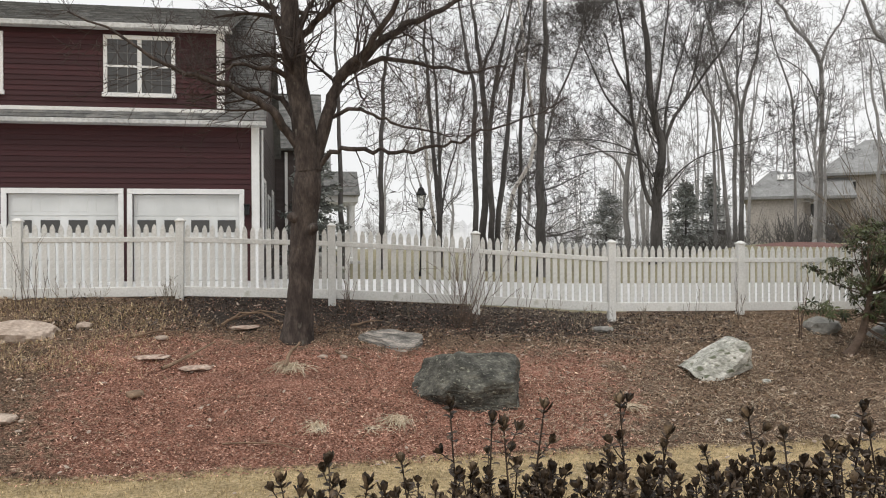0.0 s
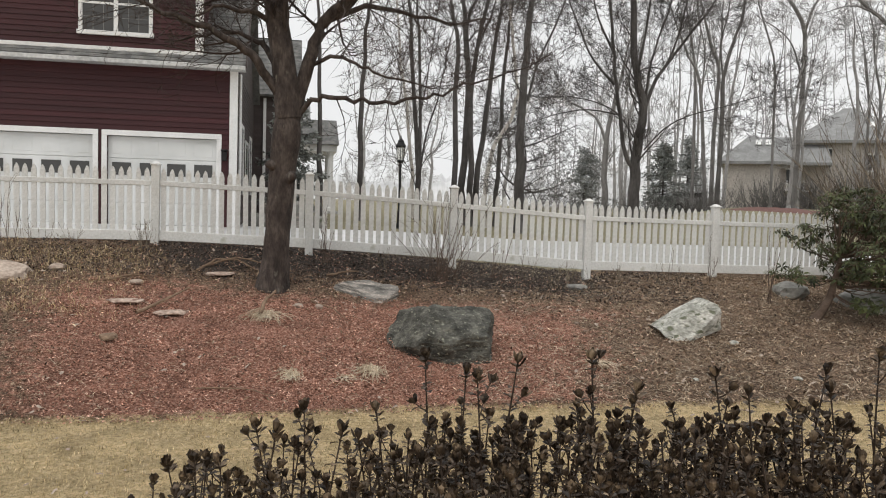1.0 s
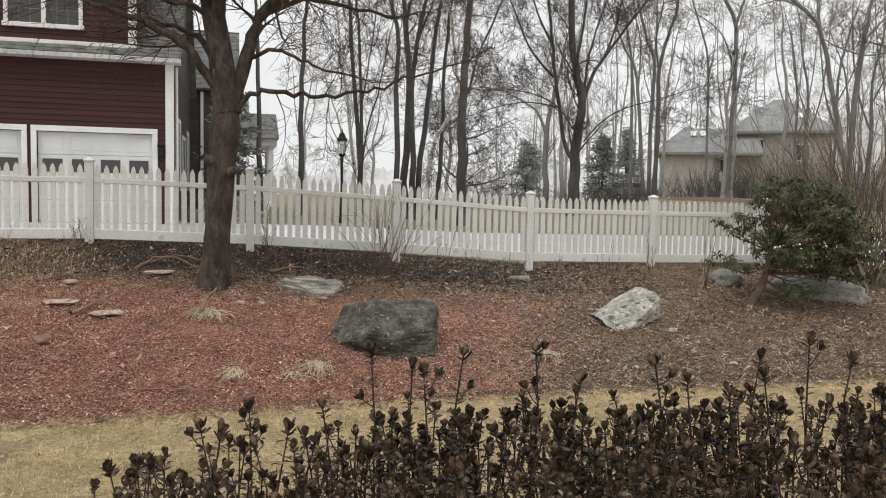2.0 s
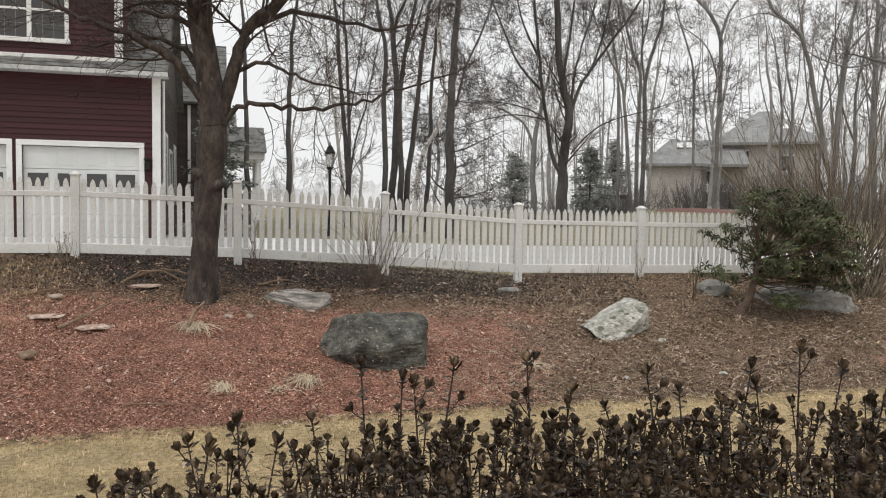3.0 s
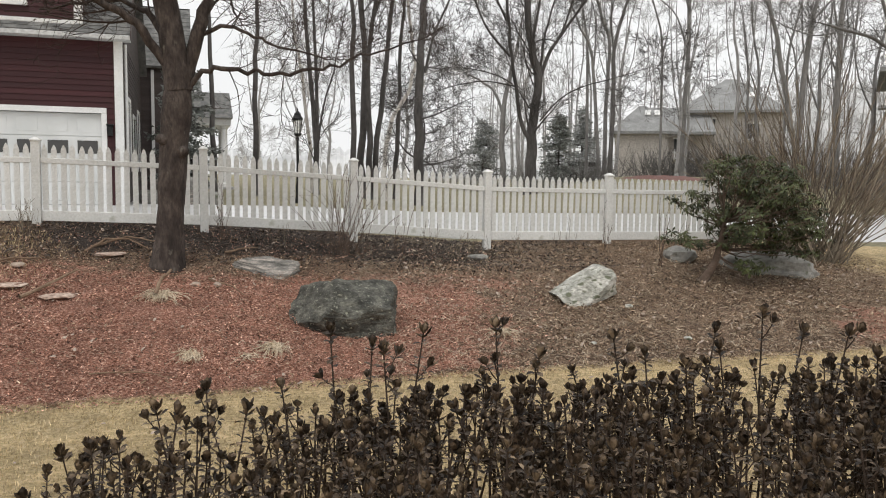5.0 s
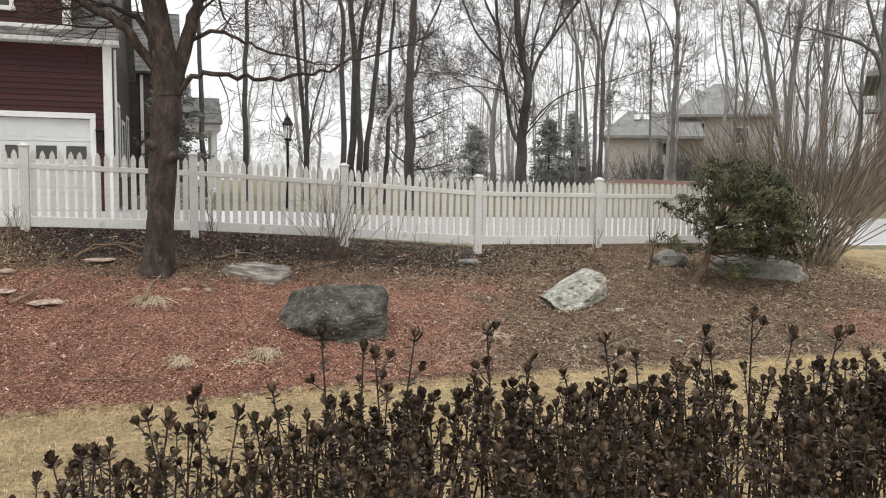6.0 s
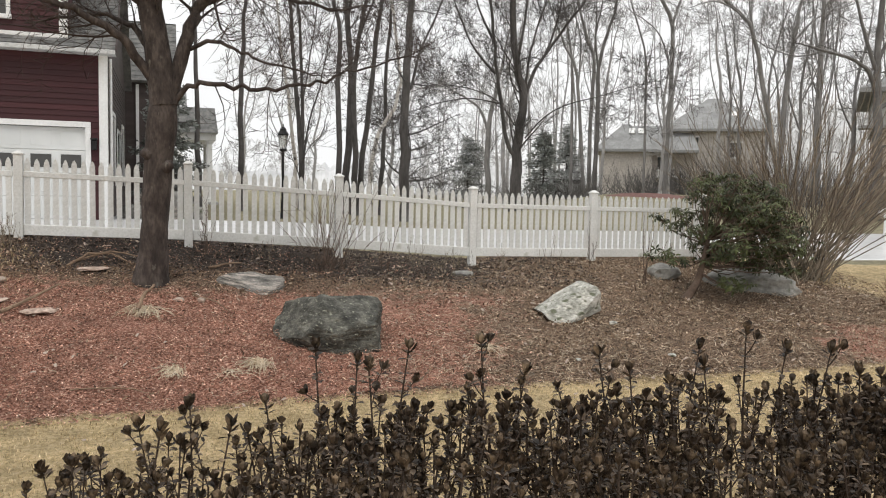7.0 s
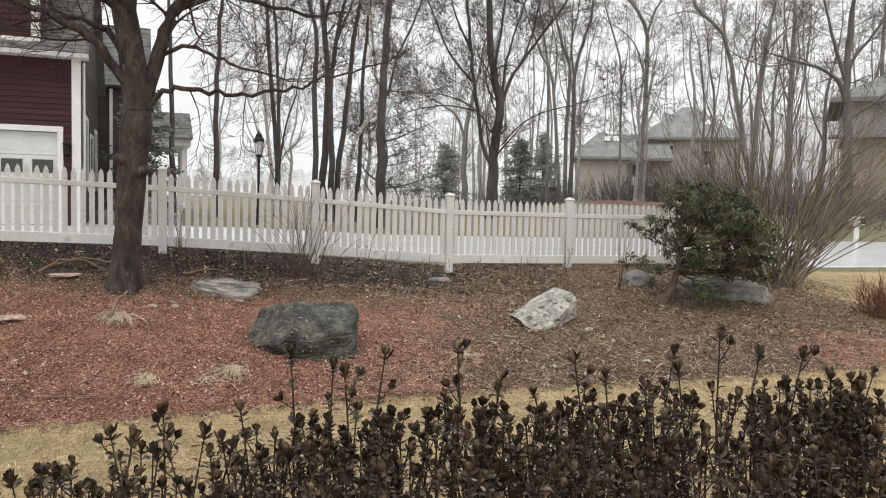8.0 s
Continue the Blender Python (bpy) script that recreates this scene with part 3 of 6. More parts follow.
def build_house():
    house = empty("house", "maroon clapboard house with two white garage doors and a wide dormer", "house", HOUSE)
    L = -16.0
    wall = box_part("front_wall", (L, 0.02, -0.4), (-0.0, 0.22, 2.27 - 2.27 - 0.02), M_siding, house, 0, "maroon clapboard front wall")
    doors = ((-3.00, -0.46), (-5.86, -3.30 - 0.02), (-8.72, -6.16))
    zt = 2.14
    # solid wall behind the boards, left open at the doors
    xs = [0.0]
    for a, b in doors:
        xs += [b, a]
    xs.append(L)
    for i in range(0, len(xs), 2):
        box_part("wall_pier", (xs[i + 1], 0.02, -0.4), (xs[i], 0.2, zt), M_siding, wall)
    box_part("wall_head", (L, 0.02, zt), (0, 0.2, 3.9), M_siding, wall)
    holes = [(a - 0.12, b + 0.12, -1.0, zt + 0.13) for a, b in doors]
    clapboards(wall, L, -0.16, -0.05, 3.82, holes, M_siding, 0.02)
    for a, b in doors:
        garage_door(house, a, b, zt, 0.02)
        trim = box_part("door_trim", (a - 0.12, -0.03, zt), (b + 0.12, 0.1, zt + 0.13), M_trim, house, 0.008, "white door surround")
        box_part("jamb", (a - 0.12, -0.03, -0.05), (a, 0.1, zt), M_trim, trim, 0.006)
        box_part("jamb", (b, -0.03, -0.05), (b + 0.12, 0.1, zt), M_trim, trim, 0.006)
    box_part("corner_board", (-0.16, -0.03, -0.1), (0.03, 0.12, 3.82), M_trim, house, 0.008, "white corner board")
    # side wall, seen edge on
    side = box_part("side_wall", (-0.2, 0.22, -0.4), (0.0, 9.2, 3.9), M_side_wall, house, 0, "dark clapboard side wall with white-trimmed openings")
    for i in range(32):
        z = -0.05 + i * 0.127
        verts = [(0.0, 0.12, z), (0.024, 0.12, z), (0.008, 0.12, z + 0.127), (0.0, 0.12, z + 0.127), (0.0, 9.2, z), (0.024, 9.2, z), (0.008, 9.2, z + 0.127), (0.0, 9.2, z + 0.127)]
        link_mesh("clapboard", verts, [(0, 1, 2, 3), (1, 5, 6, 2), (4, 7, 6, 5), (0, 4, 5, 1), (3, 2, 6, 7), (0, 3, 7, 4)], M_side_wall, side)
    for y0, y1, z0, z1 in ((1.6, 2.7, 0.9, 2.6), (3.9, 5.1, -0.05, 2.3), (6.3, 7.4, 0.9, 2.6)):
        w = box_part("side_window", (0.026, y0, z0), (0.032, y1, z1), M_glass, side, 0, "narrow window seen at a slant")
        box_part("casing", (0.025, y0 - 0.1, z0 - 0.1), (0.05, y0, z1 + 0.1), M_trim, w)
        box_part("casing", (0.025, y1, z0 - 0.1), (0.05, y1 + 0.1, z1 + 0.1), M_trim, w)
        box_part("casing", (0.025, y0, z1), (0.05, y1, z1 + 0.1), M_trim, w)
    # gable triangle above the side wall
    gable = [(0.0, 0.22, 3.9), (0.0, 9.2, 3.9), (0.0, 4.7, 7.9)]
    gv = gable + [(x - 0.2, y, z) for x, y, z in gable]
    link_mesh("gable", gv, [(0, 1, 2), (5, 4, 3), (0, 3, 4, 1), (1, 4, 5, 2), (2, 5, 3, 0)], M_side_wall, house)
    # main roof: front slope with the eave, back slope
    shingle_rows("roof", house, L, 0.22, (-0.34, 3.93), (4.7, 8.0), M_shingle, 0.16, 2)["label"] = "grey asphalt shingle roof"
    shingle_rows("back_roof", house, L, 0.22, (9.6, 3.8), (4.7, 8.0), M_shingle, 0.4, 3)
    eave = box_part("eave_board", (L, -0.38, 3.81), (0.22, -0.32, 3.915), M_gutter, house, 0.01, "white eave board with gutter")
    box_part("soffit", (L, -0.32, 3.81), (0.22, 0.02, 3.83), M_gutter, eave)
    rake = link_mesh("rake_board", [(0.225, -0.36, 3.86), (0.255, -0.36, 3.86), (0.255, 4.7, 7.93), (0.225, 4.7, 7.93), (0.225, -0.36, 4.02), (0.255, -0.36, 4.02), (0.255, 4.7, 8.09), (0.225, 4.7, 8.09)],
                     [(0, 1, 2, 3), (4, 7, 6, 5), (0, 4, 5, 1), (1, 5, 6, 2), (2, 6, 7, 3), (3, 7, 4, 0)], M_side_wall, house)
    # wide dormer
    D0, D1, f = L, -0.82, -0.06
    dormer = box_part("dormer", (D0, f, 4.0), (D1, f + 3.4, 6.16), M_siding, house, 0, "maroon clapboard dormer across the roof")
    wins = ((-3.63, -1.96), (-7.55, -5.88))
    clapboards(dormer, D0, D1 - 0.13, 4.23, 6.1, [(a, b, 4.5, 5.98) for a, b in wins], M_siding, f)
    for a, b in wins:
        window_unit(dormer, a, b, 4.48, 5.98, f)
    box_part("corner_board", (D1 - 0.16, f - 0.035, 4.12), (D1 + 0.02, f + 0.1, 6.12), M_trim, dormer, 0.006)
    box_part("base_trim", (D0, f - 0.04, 4.13), (D1 - 0.16, f, 4.225), M_trim, dormer, 0.006)
    box_part("fascia", (D0, f - 0.36, 6.08), (D1 + 0.22, f - 0.3, 6.2), M_gutter, dormer, 0.01, "white gutter board")
    box_part("soffit", (D0, f - 0.3, 6.1), (D1 + 0.22, f, 6.13), M_gutter, dormer)
    shingle_rows("dormer_roof", house, D0, D1 + 0.22, (f - 0.34, 6.2), (4.7, 8.06), M_shingle, 0.16, 5)
    # downpipe and wall lamp by the corner
    v, fc = lathe([(0.035, -0.05), (0.035, 3.8)], 8, (-0.28 + 0.36, 0.3, 0))
    link_mesh("downpipe", v, fc, M_trim, house)
    lamp = box_part("wall_lamp", (-0.33, -0.12, 1.62), (-0.21, -0.02, 1.86), M_black, house, 0.02, "black carriage lamp beside the garage door")
    box_part("lamp_cap", (-0.35, -0.14, 1.86), (-0.19, 0.0, 1.9), M_black, lamp, 0.01)
    # rear wing
    wing = box_part("rear_wing", (-4.0, 9.3, -0.4), (1.5, 14.5, 4.4), M_side_wall, house, 0, "dark siding rear wing")
    shingle_rows("wing_roof", house, -4.2, 1.7, (9.0, 4.4), (12.0, 6.9), M_shingle, 0.3, 6)
    shingle_rows("wing_roof", house, -4.2, 1.7, (14.8, 4.4), (12.0, 6.9), M_shingle, 0.4, 7)
    for x in (0.35, 0.85):
        box_part("wing_trim", (x, 9.22, -0.3), (x + 0.1, 9.3, 4.3), M_trim, wing)


build_house()


def build_porch():
    """The pillared porch of the building further back."""
    porch = empty("porch", "white-columned porch with a grey hipped roof", "porch", pose(-5.0, 38.0, ground_z(-5, 38), 0, 0, 9))
    box_part("porch_floor", (-3.0, -0.6, -0.2), (1.1, 3.2, 0.12), M_far_clad, porch, 0.02)
    for x in (-1.0, 0.72):
        for y in (-0.35, 2.9):
            v, f = lathe([(0.2, 0.12), (0.2, 0.26), (0.15, 0.3), (0.125, 2.7), (0.16, 2.74), (0.2, 2.86)], 14, (x, y, 0))
            link_mesh("column", v, f, M_trim, porch)
    box_part("beam", (-3.0, -0.6, 2.86), (1.0, 3.2, 3.2), M_trim, porch, 0.02)
    verts = [(-3.2, -0.8, 3.2), (1.08, -0.8, 3.2), (1.08, 3.4, 3.2), (-3.2, 3.4, 3.2), (-3.2, 0.9, 4.45), (1.02, 0.9, 4.45), (1.02, 1.7, 4.45), (-3.2, 1.7, 4.45)]
    link_mesh("porch_roof", verts, [(0, 1, 5, 4), (1, 2, 6, 5), (2, 3, 7, 6), (4, 5, 6, 7), (3, 0, 4, 7), (3, 2, 1, 0)], M_shingle, porch, "grey porch roof")
    box_part("porch_wall", (-7.5, 0.4, -0.2), (-1.3, 6.0, 3.6), M_side_wall, porch)
    shingle_rows("upper_roof", porch, -7.7, -0.2, (0.2, 3.6), (3.2, 5.6), M_far_roof, 0.4, 8)


build_porch()


# ---- lantern ----
def build_lantern():
    x, y = -0.62, 23.6
    z = ground_z(x, y)
    post = empty("street_lamp", "black iron lamp post with a glazed lantern on the lawn edge", "lamp post", pose(x, y, z) @ Matrix.Diagonal((0.78, 0.78, 1.03, 1)))
    v, f = lathe([(0.11, -0.05), (0.11, 0.12), (0.075, 0.18), (0.07, 0.5), (0.05, 0.56), (0.042, 1.75), (0.06, 1.78), (0.06, 1.84), (0.03, 1.87)], 12)
    link_mesh("pole", v, f, M_black, post)
    v, f = lathe([(0.05, 1.87), (0.13, 1.92), (0.13, 1.95), (0.1, 1.96)], 4)
    lan = link_mesh("lantern", v, f, M_black, post)
    v, f = lathe([(0.10, 1.96), (0.165, 2.33)], 4)
    link_mesh("lantern_glass", v, f, M_lamp_glass, lan, "clear lantern glass")
    for k in range(4):
        a = math.pi / 2 * k
        pts = [np.array((0.105 * math.cos(a), 0.105 * math.sin(a), 1.95)), np.array((0.17 * math.cos(a), 0.17 * math.sin(a), 2.34))]
        vv, ff = [], []
        tube(vv, ff, pts, [0.012, 0.012], 5)
        link_mesh("lantern_bar", vv, ff, M_black, lan)
    v, f = lathe([(0.2, 2.33), (0.205, 2.36), (0.12, 2.46), (0.12, 2.5), (0.05, 2.56), (0.02, 2.58), (0.025, 2.62), (0.005, 2.66)], 8)
    link_mesh("lantern_roof", v, f, M_black, lan)


build_lantern()


# ---- far houses ----
def hip_roof(name, parent, x0, x1, y0, y1, z0, z1, inset, mat, over=0.5):
    x0, x1, y0, y1 = x0 - over, x1 + over, y0 - over, y1 + over
    ym = (y0 + y1) / 2
    verts = [(x0, y0, z0), (x1, y0, z0), (x1, y1, z0), (x0, y1, z0), (x0 + inset, ym, z1), (x1 - inset, ym, z1)]
    verts += [(a, b, c - 0.25) for a, b, c in verts[:4]]
    return link_mesh(name, verts, [(0, 1, 5, 4), (2, 3, 4, 5), (1, 2, 5), (3, 0, 4), (6, 7, 1, 0), (7, 8, 2, 1), (8, 9, 3, 2), (9, 6, 0, 3), (9, 8, 7, 6)], mat, parent)


def far_window(parent, x, y, z, w, h):
    win = box_part("window", (x, y - 0.06, z), (x + w, y - 0.02, z + h), M_glass, parent)
    box_part("frame", (x - 0.1, y - 0.09, z + h), (x + w + 0.1, y - 0.005, z + h + 0.12), M_trim, win)
    box_part("frame", (x - 0.1, y - 0.09, z - 0.12), (x + w + 0.1, y - 0.005, z), M_trim, win)
    box_part("frame", (x + w / 2 - 0.04, y - 0.08, z), (x + w / 2 + 0.04, y - 0.061, z + h), M_trim, win)
    return win


def skylight(parent, x, y, z, tilt):
    # solid white box: the pane's sky brightness is put into its colour
    s = box_part("skylight", (-0.28, -0.45, 0), (0.28, 0.45, 0.1), M_trim, parent, 0.02, "skylight in the roof, painted white for a bright pane")
    s.matrix_basis = pose(x, y, z, tilt, 0, 0)


def build_far_houses():
    h = empty("tan_house", "tan stucco house with hipped grey roofs and skylights behind trees", "house", pose(29.9, 72.0, 2.75, 0, 0, -22.5))
    wall = box_part("wall", (-2.45, 0, -3.0), (2.4, 6.4, 3.8), M_far_wall, h)
    box_part("wall", (2.45, 2.5, -3.0), (4.05, 8.0, 3.8), M_far_wall, h)
    main = box_part("wall", (4.1, 4.0, -3.0), (12.8, 14, 6.0), M_far_wall, h)
    hip_roof("roof", h, -2.45, 2.4, 0, 6.4, 3.9, 6.5, 2.6, M_far_roof)
    hip_roof("roof", h, 0.2, 6.4, 1.9, 8.2, 3.95, 6.48, 0.4, M_far_roof, 0.3)
    hip_roof("roof", h, 4.1, 12.8, 4.0, 14, 6.1, 9.6, 4.6, M_far_roof, 0.7)
    skylight(h, 0.5, 1.95, 5.72, 35)
    skylight(h, 1.35, 1.95, 5.72, 35)
    skylight(h, 10.2, 6.0, 7.72, 31)
    far_window(main, 3.0, 2.5, 2.1, 0.7, 1.2)
    for x, zz in ((5.6, 3.9), (9.6, 3.4)):
        far_window(main, x, 4.0, zz, 1.2, 1.4)
    box_part("balcony", (2.9, 1.2, 1.3), (5.2, 2.5, 1.5), M_trim, h)
    for x in (3.0, 3.7, 4.4, 5.05):
        box_part("baluster", (x, 1.22, 1.5), (x + 0.08, 1.3, 2.3), M_trim, h)
    gx, gy = 35.1, 41.6
    z = 4.3
    h = empty("grey_house", "grey-clad house with brick base on the rise", "house", pose(gx, gy, z, 0, 0, -36))
    wall = box_part("wall", (-2.1, 0, -3.5), (14, 10, 2.2), M_far_brick, h)
    upper = box_part("upper_wall", (-2.3, -0.3, 2.2), (14, 10, 4.4), M_far_clad, h)
    for i in range(10):
        box_part("clapboard", (-2.3, -0.34, 2.22 + i * 0.21), (14, -0.3, 2.39 + i * 0.21), M_far_clad, upper)
    hip_roof("roof", h, -2.3, 14, -0.3, 10, 4.5, 7.8, 6, M_far_roof, 0.8)
    box_part("lower_eave", (-3.1, -1.3, 2.1), (14.2, -0.3, 2.32), M_far_roof, h, 0.03)
    for x in (0.6, 4.4):
        far_window(upper, x, -0.34, 2.75, 1.3, 1.3)
        far_window(wall, x, 0, 0.4, 1.3, 1.3)


build_far_houses()


# ---- the near maple ----
def build_maple():
    rng = np.random.default_rng(11)
    tree = empty("maple_tree", "bare maple with dark scarred trunk and spreading limbs", "tree", pose(-2.08, 11.33, 0.92))
    inv = tree.matrix_world.inverted()
    tv, tf = [], []

    def pts(*p):
        return [np.array(q) for q in p]

    trunk = pts((-2.1, 11.33, 0.7), (-2.085, 11.33, 0.98), (-2.05, 11.33, 1.3), (-2.03, 11.33, 1.73), (-1.98, 11.33, 2.53), (-1.93, 11.33, 3.09), (-1.9, 11.33, 3.55))
    p, r = refine(trunk, [0.29, 0.228, 0.192, 0.18, 0.186, 0.2, 0.14])
    tube(tv, tf, p, r, 16)
    knots = ((-2.12, 11.2, 2.66, 0.075), (-1.82, 11.19, 2.5, 0.08))
    for x, y, zz, rad in knots:
        c = np.array((x, y, zz))
        out = unit(c - np.array((-1.96, 11.33, zz - 0.1)))
        tube(tv, tf, [c - out * 0.14, c - out * 0.02, c + out * 0.03, c + out * 0.05], [rad * 1.25, rad, rad * 0.8, rad * 0.25], 9)
    verts = np.array(tv)
    wob = np.array([noise.noise(Vector(v * 7.0)) for v in verts])
    axis_xy = np.stack((np.interp(verts[:, 2], [0.9, 3.5], [-2.08, -1.9]), np.full(len(verts), 11.33)), -1)
    verts[:, :2] += (verts[:, :2] - axis_xy) * (0.13 * wob)[:, None]
    t = link_mesh("trunk", verts, tf, M_bark, tree, shade=True)
    t.matrix_parent_inverse = inv
    limbs = (
        (pts((-1.9, 11.33, 3.3), (-2.0, 11.35, 4.14), (-2.1, 11.36, 4.71), (-2.16, 11.38, 5.28), (-2.18, 11.4, 5.76), (-2.21, 11.41, 6.42), (-2.24, 11.43, 7.56)), 0.19, 0.05),
        (pts((-1.86, 11.33, 3.2), (-1.72, 11.39, 3.9), (-1.57, 11.46, 4.4), (-1.43, 11.52, 4.74), (-1.09, 11.58, 5.04), (-0.68, 11.64, 5.34), (-0.18, 11.7, 5.64), (0.4, 11.77, 5.95), (1.16, 11.83, 6.39)), 0.108, 0.018),
        (pts((-1.46, 11.5, 4.66), (-1.24, 11.35, 4.88), (-0.96, 11.25, 5.16), (-0.71, 11.15, 5.52), (-0.47, 11.05, 5.96), (-0.24, 10.95, 6.55)), 0.07, 0.02),
        (pts((-1.44, 11.5, 4.7), (-0.85, 11.62, 4.96), (-0.36, 11.8, 4.96), (0.32, 11.98, 4.83), (0.93, 12.15, 4.97)), 0.045, 0.014),
        (pts((-1.65, 11.42, 4.05), (-1.34, 11.27, 4.16), (-1.13, 11.13, 4.15), (-0.88, 11.0, 4.04), (-0.57, 10.87, 3.88), (-0.18, 10.73, 3.78), (0.16, 10.6, 3.7)), 0.032, 0.009),
        (pts((-1.82, 11.33, 3.28), (-1.58, 11.26, 3.55), (-1.3, 11.18, 3.61), (-0.97, 11.1, 3.57), (-0.65, 11.03, 3.52), (-0.26, 10.96, 3.58), (0.13, 10.88, 3.63), (0.51, 10.8, 3.77), (0.93, 10.73, 3.87), (1.5, 10.6, 4.1)), 0.04, 0.009),
        (pts((-1.95, 11.33, 3.5), (-2.26, 11.23, 3.96), (-2.47, 11.13, 4.22), (-2.76, 11.03, 4.36), (-3.05, 10.93, 4.5), (-3.48, 10.83, 4.6), (-3.75, 10.73, 4.73), (-4.24, 10.63, 5.01), (-4.95, 10.53, 5.36)), 0.07, 0.012),
        (pts((-2.0, 11.33, 3.9), (-2.26, 11.45, 4.28), (-2.48, 11.57, 4.44), (-2.84, 11.69, 4.53), (-3.37, 11.81, 4.48), (-3.83, 11.93, 4.42)), 0.052, 0.01),
        (pts((-2.12, 11.35, 4.58), (-2.33, 11.23, 4.72), (-2.55, 11.13, 4.75), (-2.76, 11.03, 4.79), (-3.05, 10.93, 4.62), (-3.33, 10.83, 4.61)), 0.045, 0.01),
        (pts((-2.15, 11.36, 5.15), (-2.38, 11.48, 5.59), (-2.57, 11.6, 5.75), (-2.92, 11.72, 5.99), (-3.71, 11.85, 6.25)), 0.055, 0.015),
        (pts((-2.12, 11.36, 5.05), (-1.89, 11.2, 5.31), (-1.58, 11.05, 5.54), (-1.25, 10.9, 5.76), (-0.78, 10.75, 6.17)), 0.06, 0.015),
    )
    for i, (ps, r0, r1) in enumerate(limbs):
        p, r = refine(ps, list(np.linspace(r0, r1, len(ps)) if i else np.array([0.19, 0.165, 0.155, 0.145, 0.125, 0.1, 0.05])))
        p = [q + (rng.normal(0, 0.022, 3) if 2 < k < len(p) - 1 and i else 0) for k, q in enumerate(p)]
        lv, lf = [], []
        tube(lv, lf, p, r, 10)
        limb = link_mesh("limb", lv, lf, M_bark, tree, shade=True)
        limb.matrix_parent_inverse = inv
        bv, bf = [], []
        length = sum(np.linalg.norm(b - a) for a, b in zip(p, p[1:]))
        twigs(bv, bf, rng, p, r, min(length, 2.4) * (0.42 if i == 5 else 0.6), 1, 4, 0.06, 0.26, (9, 12) if 6 <= i <= 8 else (14, 17) if i else (20, 24), (30, 75), 0.0032, 0.2)
        link_mesh("twig_spray", bv, bf, M_twig, limb)["kind"] = "stuff"
    return tree


build_maple()


# ---- woodland trees ----
def bare_tree(y, bark, seed, stems, kids=9, clear=0.4, reach=2.4, lift=0.05, spread=(30, 65), depth=4, label="tall bare forest tree with a slim grey trunk"):
    """A bare tree: a trunk and forks along their bends (x, z), limbs above the clear part, and twigs."""
    rng = np.random.default_rng(seed)
    x0, z0 = stems[0][1]
    z = ground_z(x0, y) - 0.1
    tree = empty("bare_tree", label, "tree", pose(x0, y, z), group="bare trees behind the fence")
    foot = np.array((x0, y, z))
    tv, tf, cv, cf = [], [], [], []
    for n, (r, *bends) in enumerate(stems):
        swing = 0.0 if n == 0 else rng.uniform(-0.35, 0.35)
        pts = [np.array((bx, y + swing * abs(bx - bends[0][0]), bz)) - foot for bx, bz in bends]
        radii = list(r * (1 - 0.5 * np.linspace(0, 1, len(pts)) ** 0.8))
        if n == 0:
            # flared foot, and the part that runs on above
            pts = [np.array((0.0, 0.0, 0.0)), np.array((0.0, 0.0, 0.35))] + [q for q in pts if q[2] > 0.6]
            radii = [r * 1.6, r * 1.2] + list(r * (1 - 0.5 * np.linspace(0, 1, len(pts) - 2) ** 0.8))
        out = unit(pts[-1] - pts[-2])
        more = 4.0 if n == 0 else 0.3 * np.linalg.norm(pts[-1] - pts[0])
        for k in (1, 2):
            pts.append(pts[-1] + (out + rng.normal(0, 0.1, 3)) * more / 2)
            radii.append(radii[-1] * 0.55)
        p, rad = refine(pts, radii)
        p = [q + (rng.normal(0, 0.012 + 0.12 * w, 3) * np.array((1, 1, 0.4)) if k > 3 else 0) for k, (q, w) in enumerate(zip(p, rad))]
        tube(tv, tf, p, rad, 10 if n == 0 else 7)
        many = int(kids * (1.0 if n == 0 else 0.75))
        twigs(cv, cf, rng, p, [q * 0.8 for q in rad], reach, 1, depth, lift, 0.24, (many, many + 2), spread, 0.0036 + 0.0001 * y, clear if n == 0 else 0.2)
    link_mesh("trunk", tv, tf, bark, tree, shade=True)
    link_mesh("crown", cv, cf, bark, tree)["kind"] = "stuff"
    return tree


bare_tree(26, M_bark_far, 200, (
    (0.087, (-3.25, 2.7), (-3.31, 5.17), (-3.36, 6.93), (-3.44, 8.68)),
), kids=7, clear=0.62)
bare_tree(30, M_bark_far, 201, (
    (0.104, (-2.26, 2.82), (-2.26, 5.79), (-2.2, 7.4), (-2.12, 8.85), (-1.96, 9.75)),
), kids=8, clear=0.55)
bare_tree(34, M_bark_far, 202, (
    (0.116, (-0.12, 2.86), (-0.25, 5.07), (-0.44, 7.46), (-0.59, 9.8), (-0.74, 10.82)),
    (0.087, (-0.07, 2.86), (-0.11, 6.42), (-0.29, 9.3), (-0.36, 10.83)),
    (0.044, (-0.05, 3.36), (0.18, 5.01), (0.59, 6.43), (0.87, 7.85), (1.05, 8.79)),
    (0.036, (-0.11, 5.71), (0.16, 7.36), (0.35, 8.77), (0.57, 10.41)),
), kids=11, clear=0.22, reach=2.2, spread=(20, 50))
bare_tree(36, M_birch, 203, (
    (0.096, (-0.35, 2.92), (-0.5, 4.17), (-0.69, 6.45), (-1.01, 8.07), (-1.29, 11.3)),
), kids=5, clear=0.4, label="slim white birch among the bare trees")
bare_tree(30, M_bark_far, 204, (
    (0.112, (1.25, 2.71), (1.2, 6.25), (1.25, 8.07), (1.06, 8.97), (0.85, 9.87)),
), kids=9, clear=0.4)
